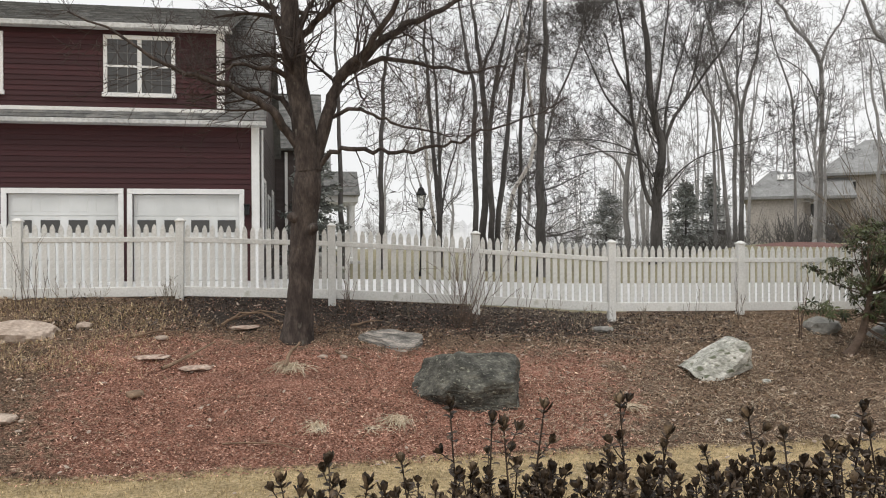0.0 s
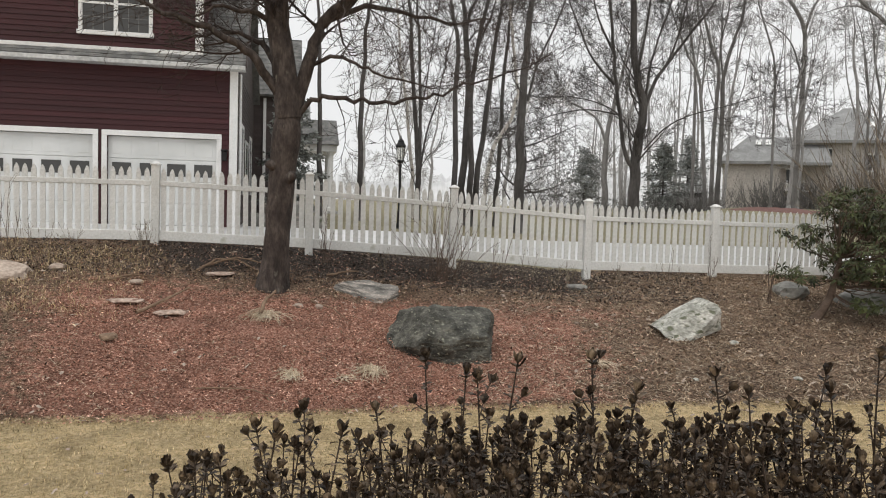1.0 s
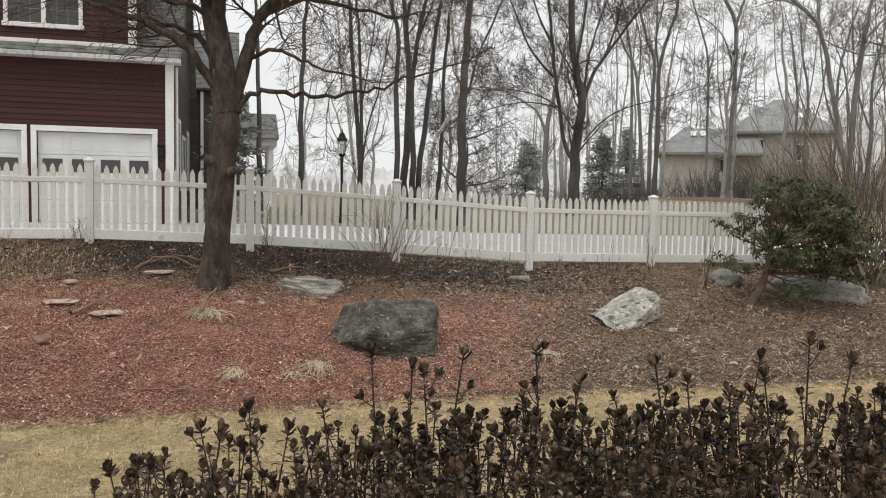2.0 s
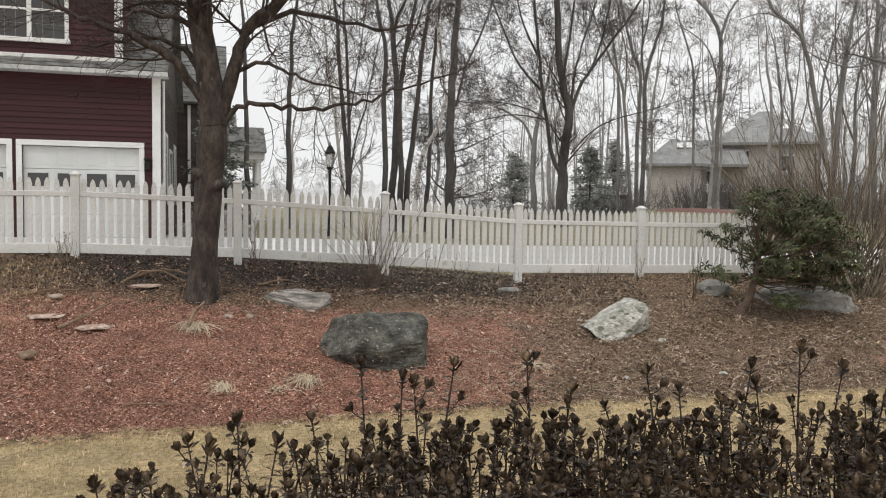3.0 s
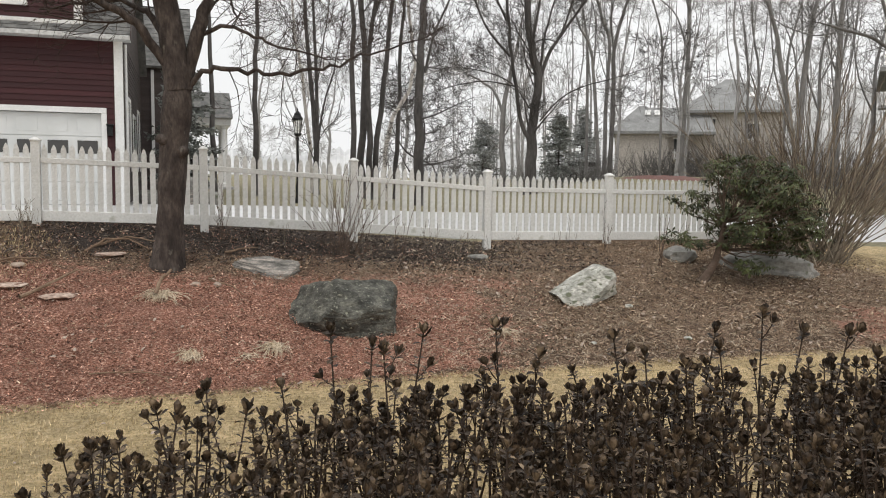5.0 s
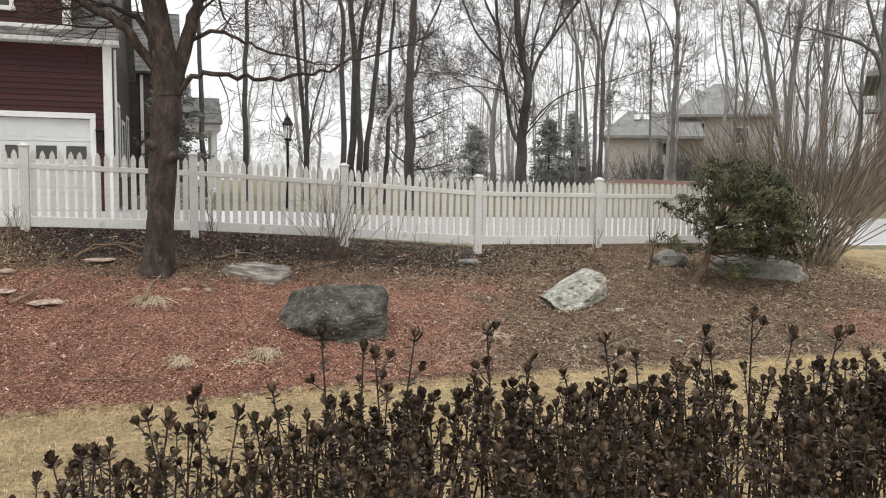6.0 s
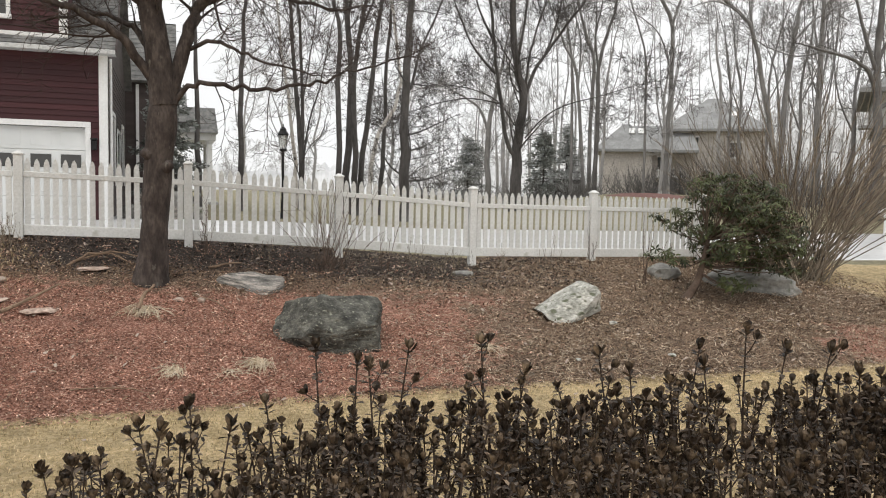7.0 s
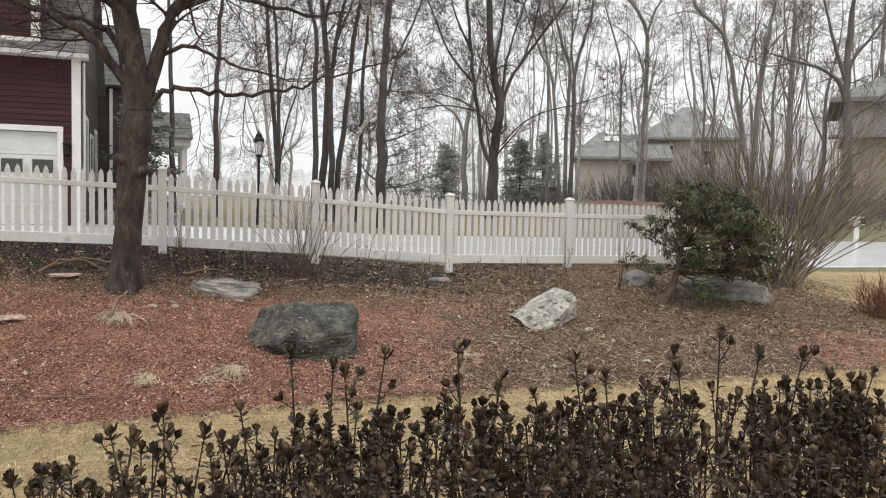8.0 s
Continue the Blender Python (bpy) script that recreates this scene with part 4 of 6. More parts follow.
bare_tree(32, M_bark_far, 205, (
    (0.15, (1.65, 2.73), (1.78, 6.53), (1.6, 8.96), (1.46, 10.4)),
    (0.084, (1.77, 7.55), (1.65, 9.09), (1.87, 9.87), (2.35, 11.09)),
), kids=10, clear=0.4)
bare_tree(31, M_bark_far, 206, (
    (0.124, (1.9, 2.67), (1.84, 5.45), (1.89, 7.39), (2.22, 9.05), (2.41, 10.19)),
    (0.055, (1.93, 7.6), (2.16, 8.47), (2.54, 9.44), (2.75, 10.2)),
), kids=10, clear=0.42)
bare_tree(31.5, M_bark_far, 207, (
    (0.118, (2.15, 2.71), (2.49, 5.71), (2.71, 7.93), (2.94, 9.77), (3.06, 10.34)),
), kids=9, clear=0.45)
bare_tree(33, M_bark_far, 208, (
    (0.101, (3.12, 2.62), (3.18, 4.67), (3.27, 7.21), (3.39, 8.82), (3.58, 10.74)),
), kids=9, clear=0.4)
bare_tree(30.5, M_birch, 209, (
    (0.094, (2.45, 2.67), (2.66, 4.09), (2.93, 4.74), (3.36, 5.39), (3.54, 6.38), (3.4, 7.77), (3.21, 9.25), (3.09, 10.51)),
), kids=6, clear=0.5, label="leaning white birch with a crooked stem")
bare_tree(27, M_bark_far, 210, (
    (0.18, (3.38, 2.33), (3.3, 4.24), (3.36, 6.49), (3.47, 8.22), (3.54, 9.22)),
    (0.046, (3.5, 5.64), (3.81, 6.99), (4.32, 8.09), (4.69, 9.1), (4.89, 10.21)),
), kids=26, clear=0.2, reach=2.9, lift=-0.01, spread=(50, 95), depth=5, label="large dark forest tree with flared trunk")
bare_tree(42, M_bark_far, 211, (
    (0.312, (11.23, 2.46), (11.2, 4.09), (11.33, 5.3), (11.54, 7.4), (11.17, 9.15), (10.89, 10.72), (10.79, 13.32)),
    (0.125, (11.13, 4.24), (10.69, 4.93), (10.25, 7.04), (10.01, 8.47), (9.73, 10.68), (9.49, 12.62), (9.28, 14.13)),
    (0.112, (11.63, 7.4), (12.13, 8.79), (12.79, 9.74), (13.46, 10.69), (14.92, 12.56), (15.77, 13.82)),
    (0.045, (11.67, 5.21), (12.58, 6.29), (13.66, 6.97), (15.48, 7.5), (16.7, 7.89)),
    (0.045, (11.1, 5.86), (10.13, 7.16), (8.62, 7.78), (6.89, 7.94), (5.61, 7.55)),
    (0.045, (10.22, 7.01), (8.78, 7.27), (7.26, 7.06), (5.92, 6.62)),
    (0.087, (11.14, 9.18), (11.47, 11.27), (11.67, 13.35), (11.84, 14.54)),
    (0.075, (11.63, 7.7), (11.86, 9.8), (12.39, 11.6), (12.97, 13.41)),
    (0.075, (9.98, 8.55), (8.89, 9.71), (8.11, 11.15), (7.49, 12.6)),
    (0.07, (9.8, 10.33), (9.01, 11.77), (8.54, 13.22)),
    (0.07, (12.73, 9.68), (13.32, 11.64), (13.65, 13.43)),
), kids=16, clear=0.28, reach=3.4, lift=0.03, spread=(20, 58), depth=5, label="wide vase-shaped bare tree with many stems")
# from here on the bark is paler: distance haze put into its colour
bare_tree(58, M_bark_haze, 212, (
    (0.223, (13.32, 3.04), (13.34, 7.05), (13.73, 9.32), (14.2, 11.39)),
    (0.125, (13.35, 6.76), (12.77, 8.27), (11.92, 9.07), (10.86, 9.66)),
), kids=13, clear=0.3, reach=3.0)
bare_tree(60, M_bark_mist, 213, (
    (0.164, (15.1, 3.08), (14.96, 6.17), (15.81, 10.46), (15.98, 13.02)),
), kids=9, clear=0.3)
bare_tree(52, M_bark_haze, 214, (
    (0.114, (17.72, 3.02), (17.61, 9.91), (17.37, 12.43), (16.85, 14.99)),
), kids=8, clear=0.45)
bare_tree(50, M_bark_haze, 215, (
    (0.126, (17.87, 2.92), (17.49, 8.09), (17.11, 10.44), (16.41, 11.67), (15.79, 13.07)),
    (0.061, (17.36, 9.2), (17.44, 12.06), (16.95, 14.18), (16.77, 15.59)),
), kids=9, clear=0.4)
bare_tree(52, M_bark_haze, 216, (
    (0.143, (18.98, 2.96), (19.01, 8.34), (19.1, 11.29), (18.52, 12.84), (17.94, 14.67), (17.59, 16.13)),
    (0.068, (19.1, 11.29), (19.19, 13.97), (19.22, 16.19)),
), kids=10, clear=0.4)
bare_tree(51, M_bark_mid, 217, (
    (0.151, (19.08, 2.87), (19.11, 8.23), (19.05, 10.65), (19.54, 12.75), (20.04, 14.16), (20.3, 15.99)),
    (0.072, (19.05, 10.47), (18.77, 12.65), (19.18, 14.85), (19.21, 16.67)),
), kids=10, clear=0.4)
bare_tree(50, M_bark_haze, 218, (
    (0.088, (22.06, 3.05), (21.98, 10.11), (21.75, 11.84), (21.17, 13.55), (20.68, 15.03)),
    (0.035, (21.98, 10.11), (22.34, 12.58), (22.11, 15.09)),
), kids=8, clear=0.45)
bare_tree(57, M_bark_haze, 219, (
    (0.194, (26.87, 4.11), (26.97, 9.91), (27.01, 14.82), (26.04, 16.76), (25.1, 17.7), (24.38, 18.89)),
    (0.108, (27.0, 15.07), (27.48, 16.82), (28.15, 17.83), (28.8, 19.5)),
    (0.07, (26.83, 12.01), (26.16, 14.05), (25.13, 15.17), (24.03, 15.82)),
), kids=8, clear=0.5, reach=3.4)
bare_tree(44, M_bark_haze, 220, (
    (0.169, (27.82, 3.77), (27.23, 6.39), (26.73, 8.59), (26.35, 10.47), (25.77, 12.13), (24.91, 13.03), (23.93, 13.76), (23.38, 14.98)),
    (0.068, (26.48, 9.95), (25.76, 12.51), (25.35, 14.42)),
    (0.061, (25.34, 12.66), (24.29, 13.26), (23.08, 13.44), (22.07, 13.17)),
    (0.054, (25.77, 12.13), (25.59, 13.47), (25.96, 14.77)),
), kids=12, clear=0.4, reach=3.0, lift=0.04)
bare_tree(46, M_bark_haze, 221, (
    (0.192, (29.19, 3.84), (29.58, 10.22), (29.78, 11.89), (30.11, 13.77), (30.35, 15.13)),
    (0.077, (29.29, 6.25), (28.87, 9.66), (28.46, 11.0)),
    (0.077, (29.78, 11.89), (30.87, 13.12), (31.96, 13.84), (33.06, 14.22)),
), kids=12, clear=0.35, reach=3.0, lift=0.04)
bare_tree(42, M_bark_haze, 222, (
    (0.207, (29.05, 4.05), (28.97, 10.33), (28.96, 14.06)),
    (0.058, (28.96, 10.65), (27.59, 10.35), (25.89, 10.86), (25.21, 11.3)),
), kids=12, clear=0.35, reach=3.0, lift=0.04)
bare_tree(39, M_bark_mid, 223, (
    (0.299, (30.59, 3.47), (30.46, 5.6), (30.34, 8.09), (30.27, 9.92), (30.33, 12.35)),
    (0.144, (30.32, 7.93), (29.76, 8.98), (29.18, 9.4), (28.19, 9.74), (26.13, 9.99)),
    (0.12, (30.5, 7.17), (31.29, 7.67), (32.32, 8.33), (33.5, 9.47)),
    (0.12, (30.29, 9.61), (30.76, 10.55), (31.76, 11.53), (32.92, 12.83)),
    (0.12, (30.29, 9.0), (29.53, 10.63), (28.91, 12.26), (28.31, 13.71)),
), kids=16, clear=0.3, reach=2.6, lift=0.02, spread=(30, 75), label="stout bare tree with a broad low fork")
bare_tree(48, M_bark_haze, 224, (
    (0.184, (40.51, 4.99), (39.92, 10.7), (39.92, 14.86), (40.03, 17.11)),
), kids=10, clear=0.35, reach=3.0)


# trees at the edge of the wood, haze painted into their paler bark
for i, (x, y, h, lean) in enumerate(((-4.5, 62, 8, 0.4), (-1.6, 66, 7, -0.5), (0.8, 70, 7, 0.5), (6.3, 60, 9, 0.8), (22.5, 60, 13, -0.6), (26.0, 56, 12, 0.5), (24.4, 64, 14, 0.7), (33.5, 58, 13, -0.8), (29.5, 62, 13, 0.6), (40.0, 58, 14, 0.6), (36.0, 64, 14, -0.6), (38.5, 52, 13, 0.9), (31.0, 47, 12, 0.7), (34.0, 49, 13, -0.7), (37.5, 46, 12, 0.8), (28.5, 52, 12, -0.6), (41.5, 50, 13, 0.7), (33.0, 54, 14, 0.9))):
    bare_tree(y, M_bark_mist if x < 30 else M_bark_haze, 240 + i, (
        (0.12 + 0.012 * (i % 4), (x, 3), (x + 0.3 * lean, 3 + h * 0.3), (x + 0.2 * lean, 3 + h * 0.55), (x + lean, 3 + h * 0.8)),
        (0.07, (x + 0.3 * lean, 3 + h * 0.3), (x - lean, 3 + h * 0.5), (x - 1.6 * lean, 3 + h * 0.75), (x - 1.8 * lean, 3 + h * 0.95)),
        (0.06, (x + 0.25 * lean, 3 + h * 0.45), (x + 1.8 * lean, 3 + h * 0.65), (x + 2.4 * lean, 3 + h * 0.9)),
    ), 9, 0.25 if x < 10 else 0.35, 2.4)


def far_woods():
    """Woods along the skyline, bark painted pale for haze, uncountable."""
    rng = np.random.default_rng(77)
    verts, faces = [], []
    spots = []
    for _ in range(108):
        spots.append((rng.uniform(16, 82), rng.uniform(66, 105), rng.uniform(12, 20)))
    for _ in range(45):
        spots.append((rng.uniform(-30, 30), rng.uniform(95, 150), rng.uniform(4, 8.5)))
    for x, y, h in spots:
        if 24 < x < 47 and 68 < y < 90:
            continue
        z = min(ground_z(x, y), 3.5)
        lean = rng.normal(0, 0.12)
        pts = [np.array((x + lean * k + rng.normal(0, 0.12) * k ** 0.5, y, z - 0.3 + h * k / 5)) for k in range(6)]
        r = h * 0.0065
        radii = [max(r * (1 - 0.15 * k), 0.03) for k in range(6)]
        tube(verts, faces, pts, radii, 5)
        twigs(verts, faces, rng, pts, [q * 0.7 for q in radii], h * (0.26 if h > 9 else 0.42), 1, 4, 0.08, 0.24, (5, 7), (25, 60), 0.0135, 0.25)
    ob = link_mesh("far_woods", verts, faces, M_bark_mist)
    tagged(ob, "leafless woods on the skyline, mist put into their pale grey bark", "woods", kind="stuff")


far_woods()


def far_ridge():
    """Wooded hills far behind everything, their mist put into the pale colour."""
    verts, faces = [], []
    n = 900
    for i in range(n + 1):
        a = radians(-50 + 115 * i / n)
        x, y = 260 * math.sin(a), 260 * math.cos(a)
        tall = 9 + 24 * float(smooth(0.1, 0.75, a)) + 2.0 * noise.noise(Vector((a * 9, 0, 0))) + 1.6 * noise.noise(Vector((a * 40, 3, 0))) + 1.3 * noise.noise(Vector((a * 170, 7, 0))) + 0.9 * noise.noise(Vector((a * 700, 5, 0)))
        for s, h in ((0.0, -4.0), (14.0, tall * 0.75), (22.0, tall), (60.0, -4.0)):
            verts.append((x * (1 + s / 260), y * (1 + s / 260), 1.5 + h))
    for i in range(n):
        for k in range(3):
            a = i * 4 + k
            faces.append((a, a + 4, a + 5, a + 1))
    tagged(link_mesh("backdrop", verts, faces, M_ridge), "wooded hills on the horizon, painted pale for mist", "hills", kind="structure")


far_ridge()


def conifer(x, y, height, spread, mat, seed, label):
    rng = np.random.default_rng(seed)
    z = ground_z(x, y)
    tree = empty("conifer", label, "tree", pose(x, y, z - 0.05))
    v, f = [], []
    tube(v, f, [np.zeros(3), np.array((0, 0, height * 0.6)), np.array((0, 0, height))], [height * 0.018, height * 0.011, 0.02], 8)
    link_mesh("trunk", v, f, M_bark_far, tree)
    bv, bf, nv, nf = [], [], [], []
    for _ in range(int(60 + height * 8)):
        s = rng.uniform(0.04, 1.0) ** 0.9
        a = rng.uniform(0, 2 * math.pi)
        out = spread * (1 - s ** 1.6) ** 0.6 * rng.uniform(0.3, 1.2) * (1 + 0.45 * math.sin(3 * a + 7 * s + seed)) + 0.12
        base = np.array((0, 0, height * s))
        tip = base + np.array((math.cos(a) * out, math.sin(a) * out, -0.12 * out + 0.25 * s))
        mid = (base + tip) / 2 + np.array((0, 0, 0.06 * out))
        tube(bv, bf, [base, mid, tip], [0.03, 0.02, 0.008], 3)
        for _ in range(60):
            q = base + (tip - base) * rng.uniform(0.2, 1.0) + rng.normal(0, 0.075 * spread, 3)
            d = unit(np.array((math.cos(a), math.sin(a), -0.25)) + rng.normal(0, 0.5, 3)) * rng.uniform(0.1, 0.22) * (0.5 + 0.2 * spread)
            w = unit(np.cross(d, rng.normal(0, 1, 3))) * 0.05 * (0.5 + 0.3 * spread)
            k = len(nv)
            nv.extend((q - w, q + w, q + d + w * 0.2, q + d - w * 0.2))
            nf.append((k, k + 1, k + 2, k + 3))
    link_mesh("bough", bv, bf, M_bark_far, tree)["kind"] = "stuff"
    link_mesh("foliage", nv, nf, mat, tree)["kind"] = "stuff"
    return tree


# far conifers take the needle colours with haze painted in
conifer(15.2, 50, 4.3, 1.5, M_needle_soft, 1, "conifer beyond the drive, green greyed in its colour for haze")
conifer(12.9, 63, 5.0, 2.2, M_needle_mist, 2, "conifer at the edge of the woods, haze painted into its pale needles")
conifer(19.4, 58, 5.2, 1.7, M_needle_mist, 5, "conifer beyond the drive, green greyed in its colour for haze")
conifer(-3.95, 24.3, 4.0, 0.8, M_needle, 3, "narrow dark conifer beside the house corner")


# ---- low mounds, boxes and bushes over the drive ----
def mound_bed():
    v, f = [], []
    rng = np.random.default_rng(3)
    c = (19.7, 43.0)
    n, m = 28, 8
    for i in range(m):
        s = i / (m - 1)
        for k in range(n):
            a = 2 * math.pi * k / n
            rr = (1 - s)
            x, y = c[0] + 3.2 * rr * math.cos(a), c[1] + 1.6 * rr * math.sin(a)
            v.append((x, y, ground_z(x, y) - 0.05 + 0.18 * (1 - rr ** 2) + rng.normal(0, 0.015)))
    for i in range(m - 1):
        for k in range(n):
            a, b = i * n + k, i * n + (k + 1) % n
            f.append((a, b, b + n, a + n))
    tagged(link_mesh("planting_bed", v, f, M_red_bed, shade=True), "low mounded planting bed of red mulch", "planting bed")


mound_bed()


def twig_bush(x, y, height, width, stems, mat, seed, name, label, r=0.006, lean=(0, 0), depth=2, kids=(2, 4), base=0.12, low=20, category="bush", arch=0.0):
    """A leafless bush: stems that fan from one root, with side twigs."""
    rng = np.random.default_rng(seed)
    z = ground_z(x, y)
    bush = empty(name, label, category, pose(x, y, z - 0.03))
    v, f, tv, tf = [], [], [], []
    for _ in range(stems):
        a, up = rng.uniform(0, 2 * math.pi), radians(rng.uniform(low, 88))
        d = np.array((math.cos(a) * math.cos(up) * width / height + lean[0], math.sin(a) * math.cos(up) * width / height + lean[1], math.sin(up)))
        length = height * rng.uniform(0.55, 1.05)
        p = np.array((rng.normal(0, base), rng.normal(0, base), 0.0))
        pts, way = [p], unit(d)
        for _ in range(6):
            way = unit(way + rng.normal(0, 0.07, 3) + np.array((0, 0, 0.04 - arch)))
            p = p + way * length / 6
            p[2] = max(p[2], 0.04)
            pts.append(p)
        rad = [max(r * rng.uniform(0.7, 1.3) * (1 - 0.12 * k), 0.0025) for k in range(7)]
        tube(v, f, pts, rad, 4)
        twigs(tv, tf, rng, pts, rad, length * 0.5, 1, depth, 0.06, 0.15, kids, (12, 35), 0.0025, 0.25)
    link_mesh("stem_fan", v, f, mat, bush)["kind"] = "stuff"
    link_mesh("twig_spray", tv, tf, mat, bush)["kind"] = "stuff"
    return bush


def fountain_bush():
    """A great fan of long stems: upright ones, and long arches that lean out over the lawn."""
    rng = np.random.default_rng(31)
    x, y = 9.25, 13.9
    bush = empty("bare_bush", "large fountain of bare tan and brown stems beside the rhododendron", "bush", pose(x, y, ground_z(x, y) - 0.03))
    v, f, tv, tf = [], [], [], []
    for k in range(195):
        u = rng.uniform(-1, 1)
        tilt = radians(-62 * abs(u) ** 1.1 if u < -0.1 else 66 * max(u, 0) + rng.normal(0, 6))
        length = rng.uniform(2.4, 4.0) * (1 + 0.15 * u)
        way = unit(np.array((math.sin(tilt * 0.72), rng.normal(0, 0.22) - 0.05, math.cos(tilt * 0.72))))
        p = np.array((rng.normal(0, 0.3) + 0.3 * u, rng.normal(0, 0.25), 0.0))
        sag = 0.035 * math.sin(tilt) - 0.02
        pts = [p]
        bow = rng.normal(0, 0.03, 3)
        for i in range(7):
            way = unit(way + bow + rng.normal(0, 0.035, 3) + np.array((0.065 * math.sin(tilt), 0, -sag if i > 1 else 0.0)))
            p = p + way * length / 7
            p = np.array((p[0], p[1], max(p[2], 0.06)))
            pts.append(p)
        r = rng.uniform(0.009, 0.016)
        rad = [max(r * (1 - 0.095 * i), 0.004) for i in range(8)]
        tube(v, f, pts, rad, 4)
        twigs(tv, tf, rng, pts, rad, length * 0.36, 2, 3, 0.05, 0.12, (6, 8), (8, 26), 0.0042, 0.25)
    link_mesh("stem_fan", v, f, M_brush, bush)["kind"] = "stuff"
    link_mesh("twig_spray", tv, tf, M_brush_tip, bush)["kind"] = "stuff"


fountain_bush()
twig_bush(8.5, 15.1, 3.2, 1.6, 26, M_brush, 45, "bare_bush", "upright thicket of bare brown stems beyond the fence end", 0.008, (-0.05, 0), 2, (2, 4), 0.35, 58)
twig_bush(9.9, 11.6, 0.75, 0.5, 160, M_russet, 32, "russet_shrub", "small dense russet shrub at the bed's edge", 0.004, kids=(3, 4))
twig_bush(0.34, 12.75, 1.35, 0.9, 26, M_stem, 33, "bare_shrub", "thin bare shrub against a fence post", 0.006, kids=(2, 4), base=0.1, low=35, arch=0.03)
twig_bush(-6.2, 12.0, 1.1, 0.5, 9, M_stem, 34, "bare_shrub", "thin bare shrub against the fence", 0.007, base=0.08, low=55)
twig_bush(-4.35, 12.5, 0.5, 0.25, 14, M_brush, 35, "bare_shrub", "short clump of pale stems under the fence", 0.005, base=0.08, low=60)
twig_bush(-1.55, 12.9, 0.9, 0.25, 8, M_stem, 36, "bare_shrub", "thin bare shrub behind the maple trunk", 0.005, base=0.06, low=60)
twig_bush(1.31, 13.1, 0.95, 0.3, 4, M_stem, 37, "sapling", "dark bare sapling in front of the fence", 0.008, base=0.04, low=70)
twig_bush(5.68, 12.7, 1.35, 0.25, 3, M_stem, 38, "sapling", "dark bare sapling in front of the fence", 0.009, base=0.03, low=78)
twig_bush(5.2, 14.0, 0.8, 0.5, 4, M_stem, 39, "sapling", "dark bare sapling in front of the fence", 0.007, base=0.03, low=60)
twig_bush(2.3, 13.2, 0.5, 0.5, 16, M_brush, 40, "bare_shrub", "low tangle of dry stems along the fence", 0.004, base=0.2, low=30)
twig_bush(-5.4, 12.3, 0.45, 0.4, 16, M_brush, 41, "bare_shrub", "low tangle of dry stems along the fence", 0.004, base=0.25, low=40)
twig_bush(34.6, 62.0, 4.6, 7.0, 240, M_bark_mid, 42, "bare_bush", "dense grey bush before the tan house", 0.03, base=1.2)
twig_bush(30.6, 65.0, 3.0, 3.2, 320, M_bark_mid, 43, "bare_bush", "dense grey bush before the tan house", 0.03, base=2.0)
twig_bush(25.5, 33.5, 2.4, 4.0, 190, M_bark_mid, 46, "bare_bush", "thicket of grey brush on the rise", 0.014, base=1.6)
twig_bush(31.5, 36.5, 2.6, 4.5, 220, M_bark_mid, 47, "bare_bush", "thicket of grey brush on the rise", 0.014, base=1.8)
twig_bush(27.0, 38.0, 2.6, 5.0, 220, M_bark_mid, 44, "bare_bush", "thicket of grey brush on the rise", 0.018, base=1.6)

twig_bush(0.5, 12.8, 1.5, 1.9, 9, M_stem, 51, "bramble", "arching bare bramble canes against the fence", 0.005, kids=(1, 2), base=0.12, low=45, arch=0.16)
for i, (x, y, h) in enumerate(((1.9, 13.55, 0.55), (3.5, 13.75, 0.5), (4.3, 13.7, 0.65), (-0.6, 13.0, 0.4), (-5.9, 12.2, 0.5), (6.6, 13.9, 0.6))):
    twig_bush(x, y, h, 0.3, 7, M_brush, 80 + i, "dry_stem_clump", "few thin dry stems standing along the fence", 0.004, base=0.1, low=60, kids=(1, 2))
# far bushes, haze put into their grey bark colour
for i, (x, y, h) in enumerate(((10.6, 48.5, 2.4), (13.6, 47.5, 2.2), (17.0, 49.5, 2.2), (8.4, 55.0, 2.8), (19.6, 54.5, 2.3), (28.5, 45.0, 3.6), (32.0, 46.5, 3.8), (34.5, 44.0, 3.6), (30.2, 50.0, 4.0))):
    twig_bush(x, y, h, h * 1.5, 120, M_bark_haze if x > 27 else M_bark_mid, 60 + i, "bare_bush", "low bush beyond the lawn, its bark greyed in colour for haze", 0.013, base=0.9, kids=(3, 5))


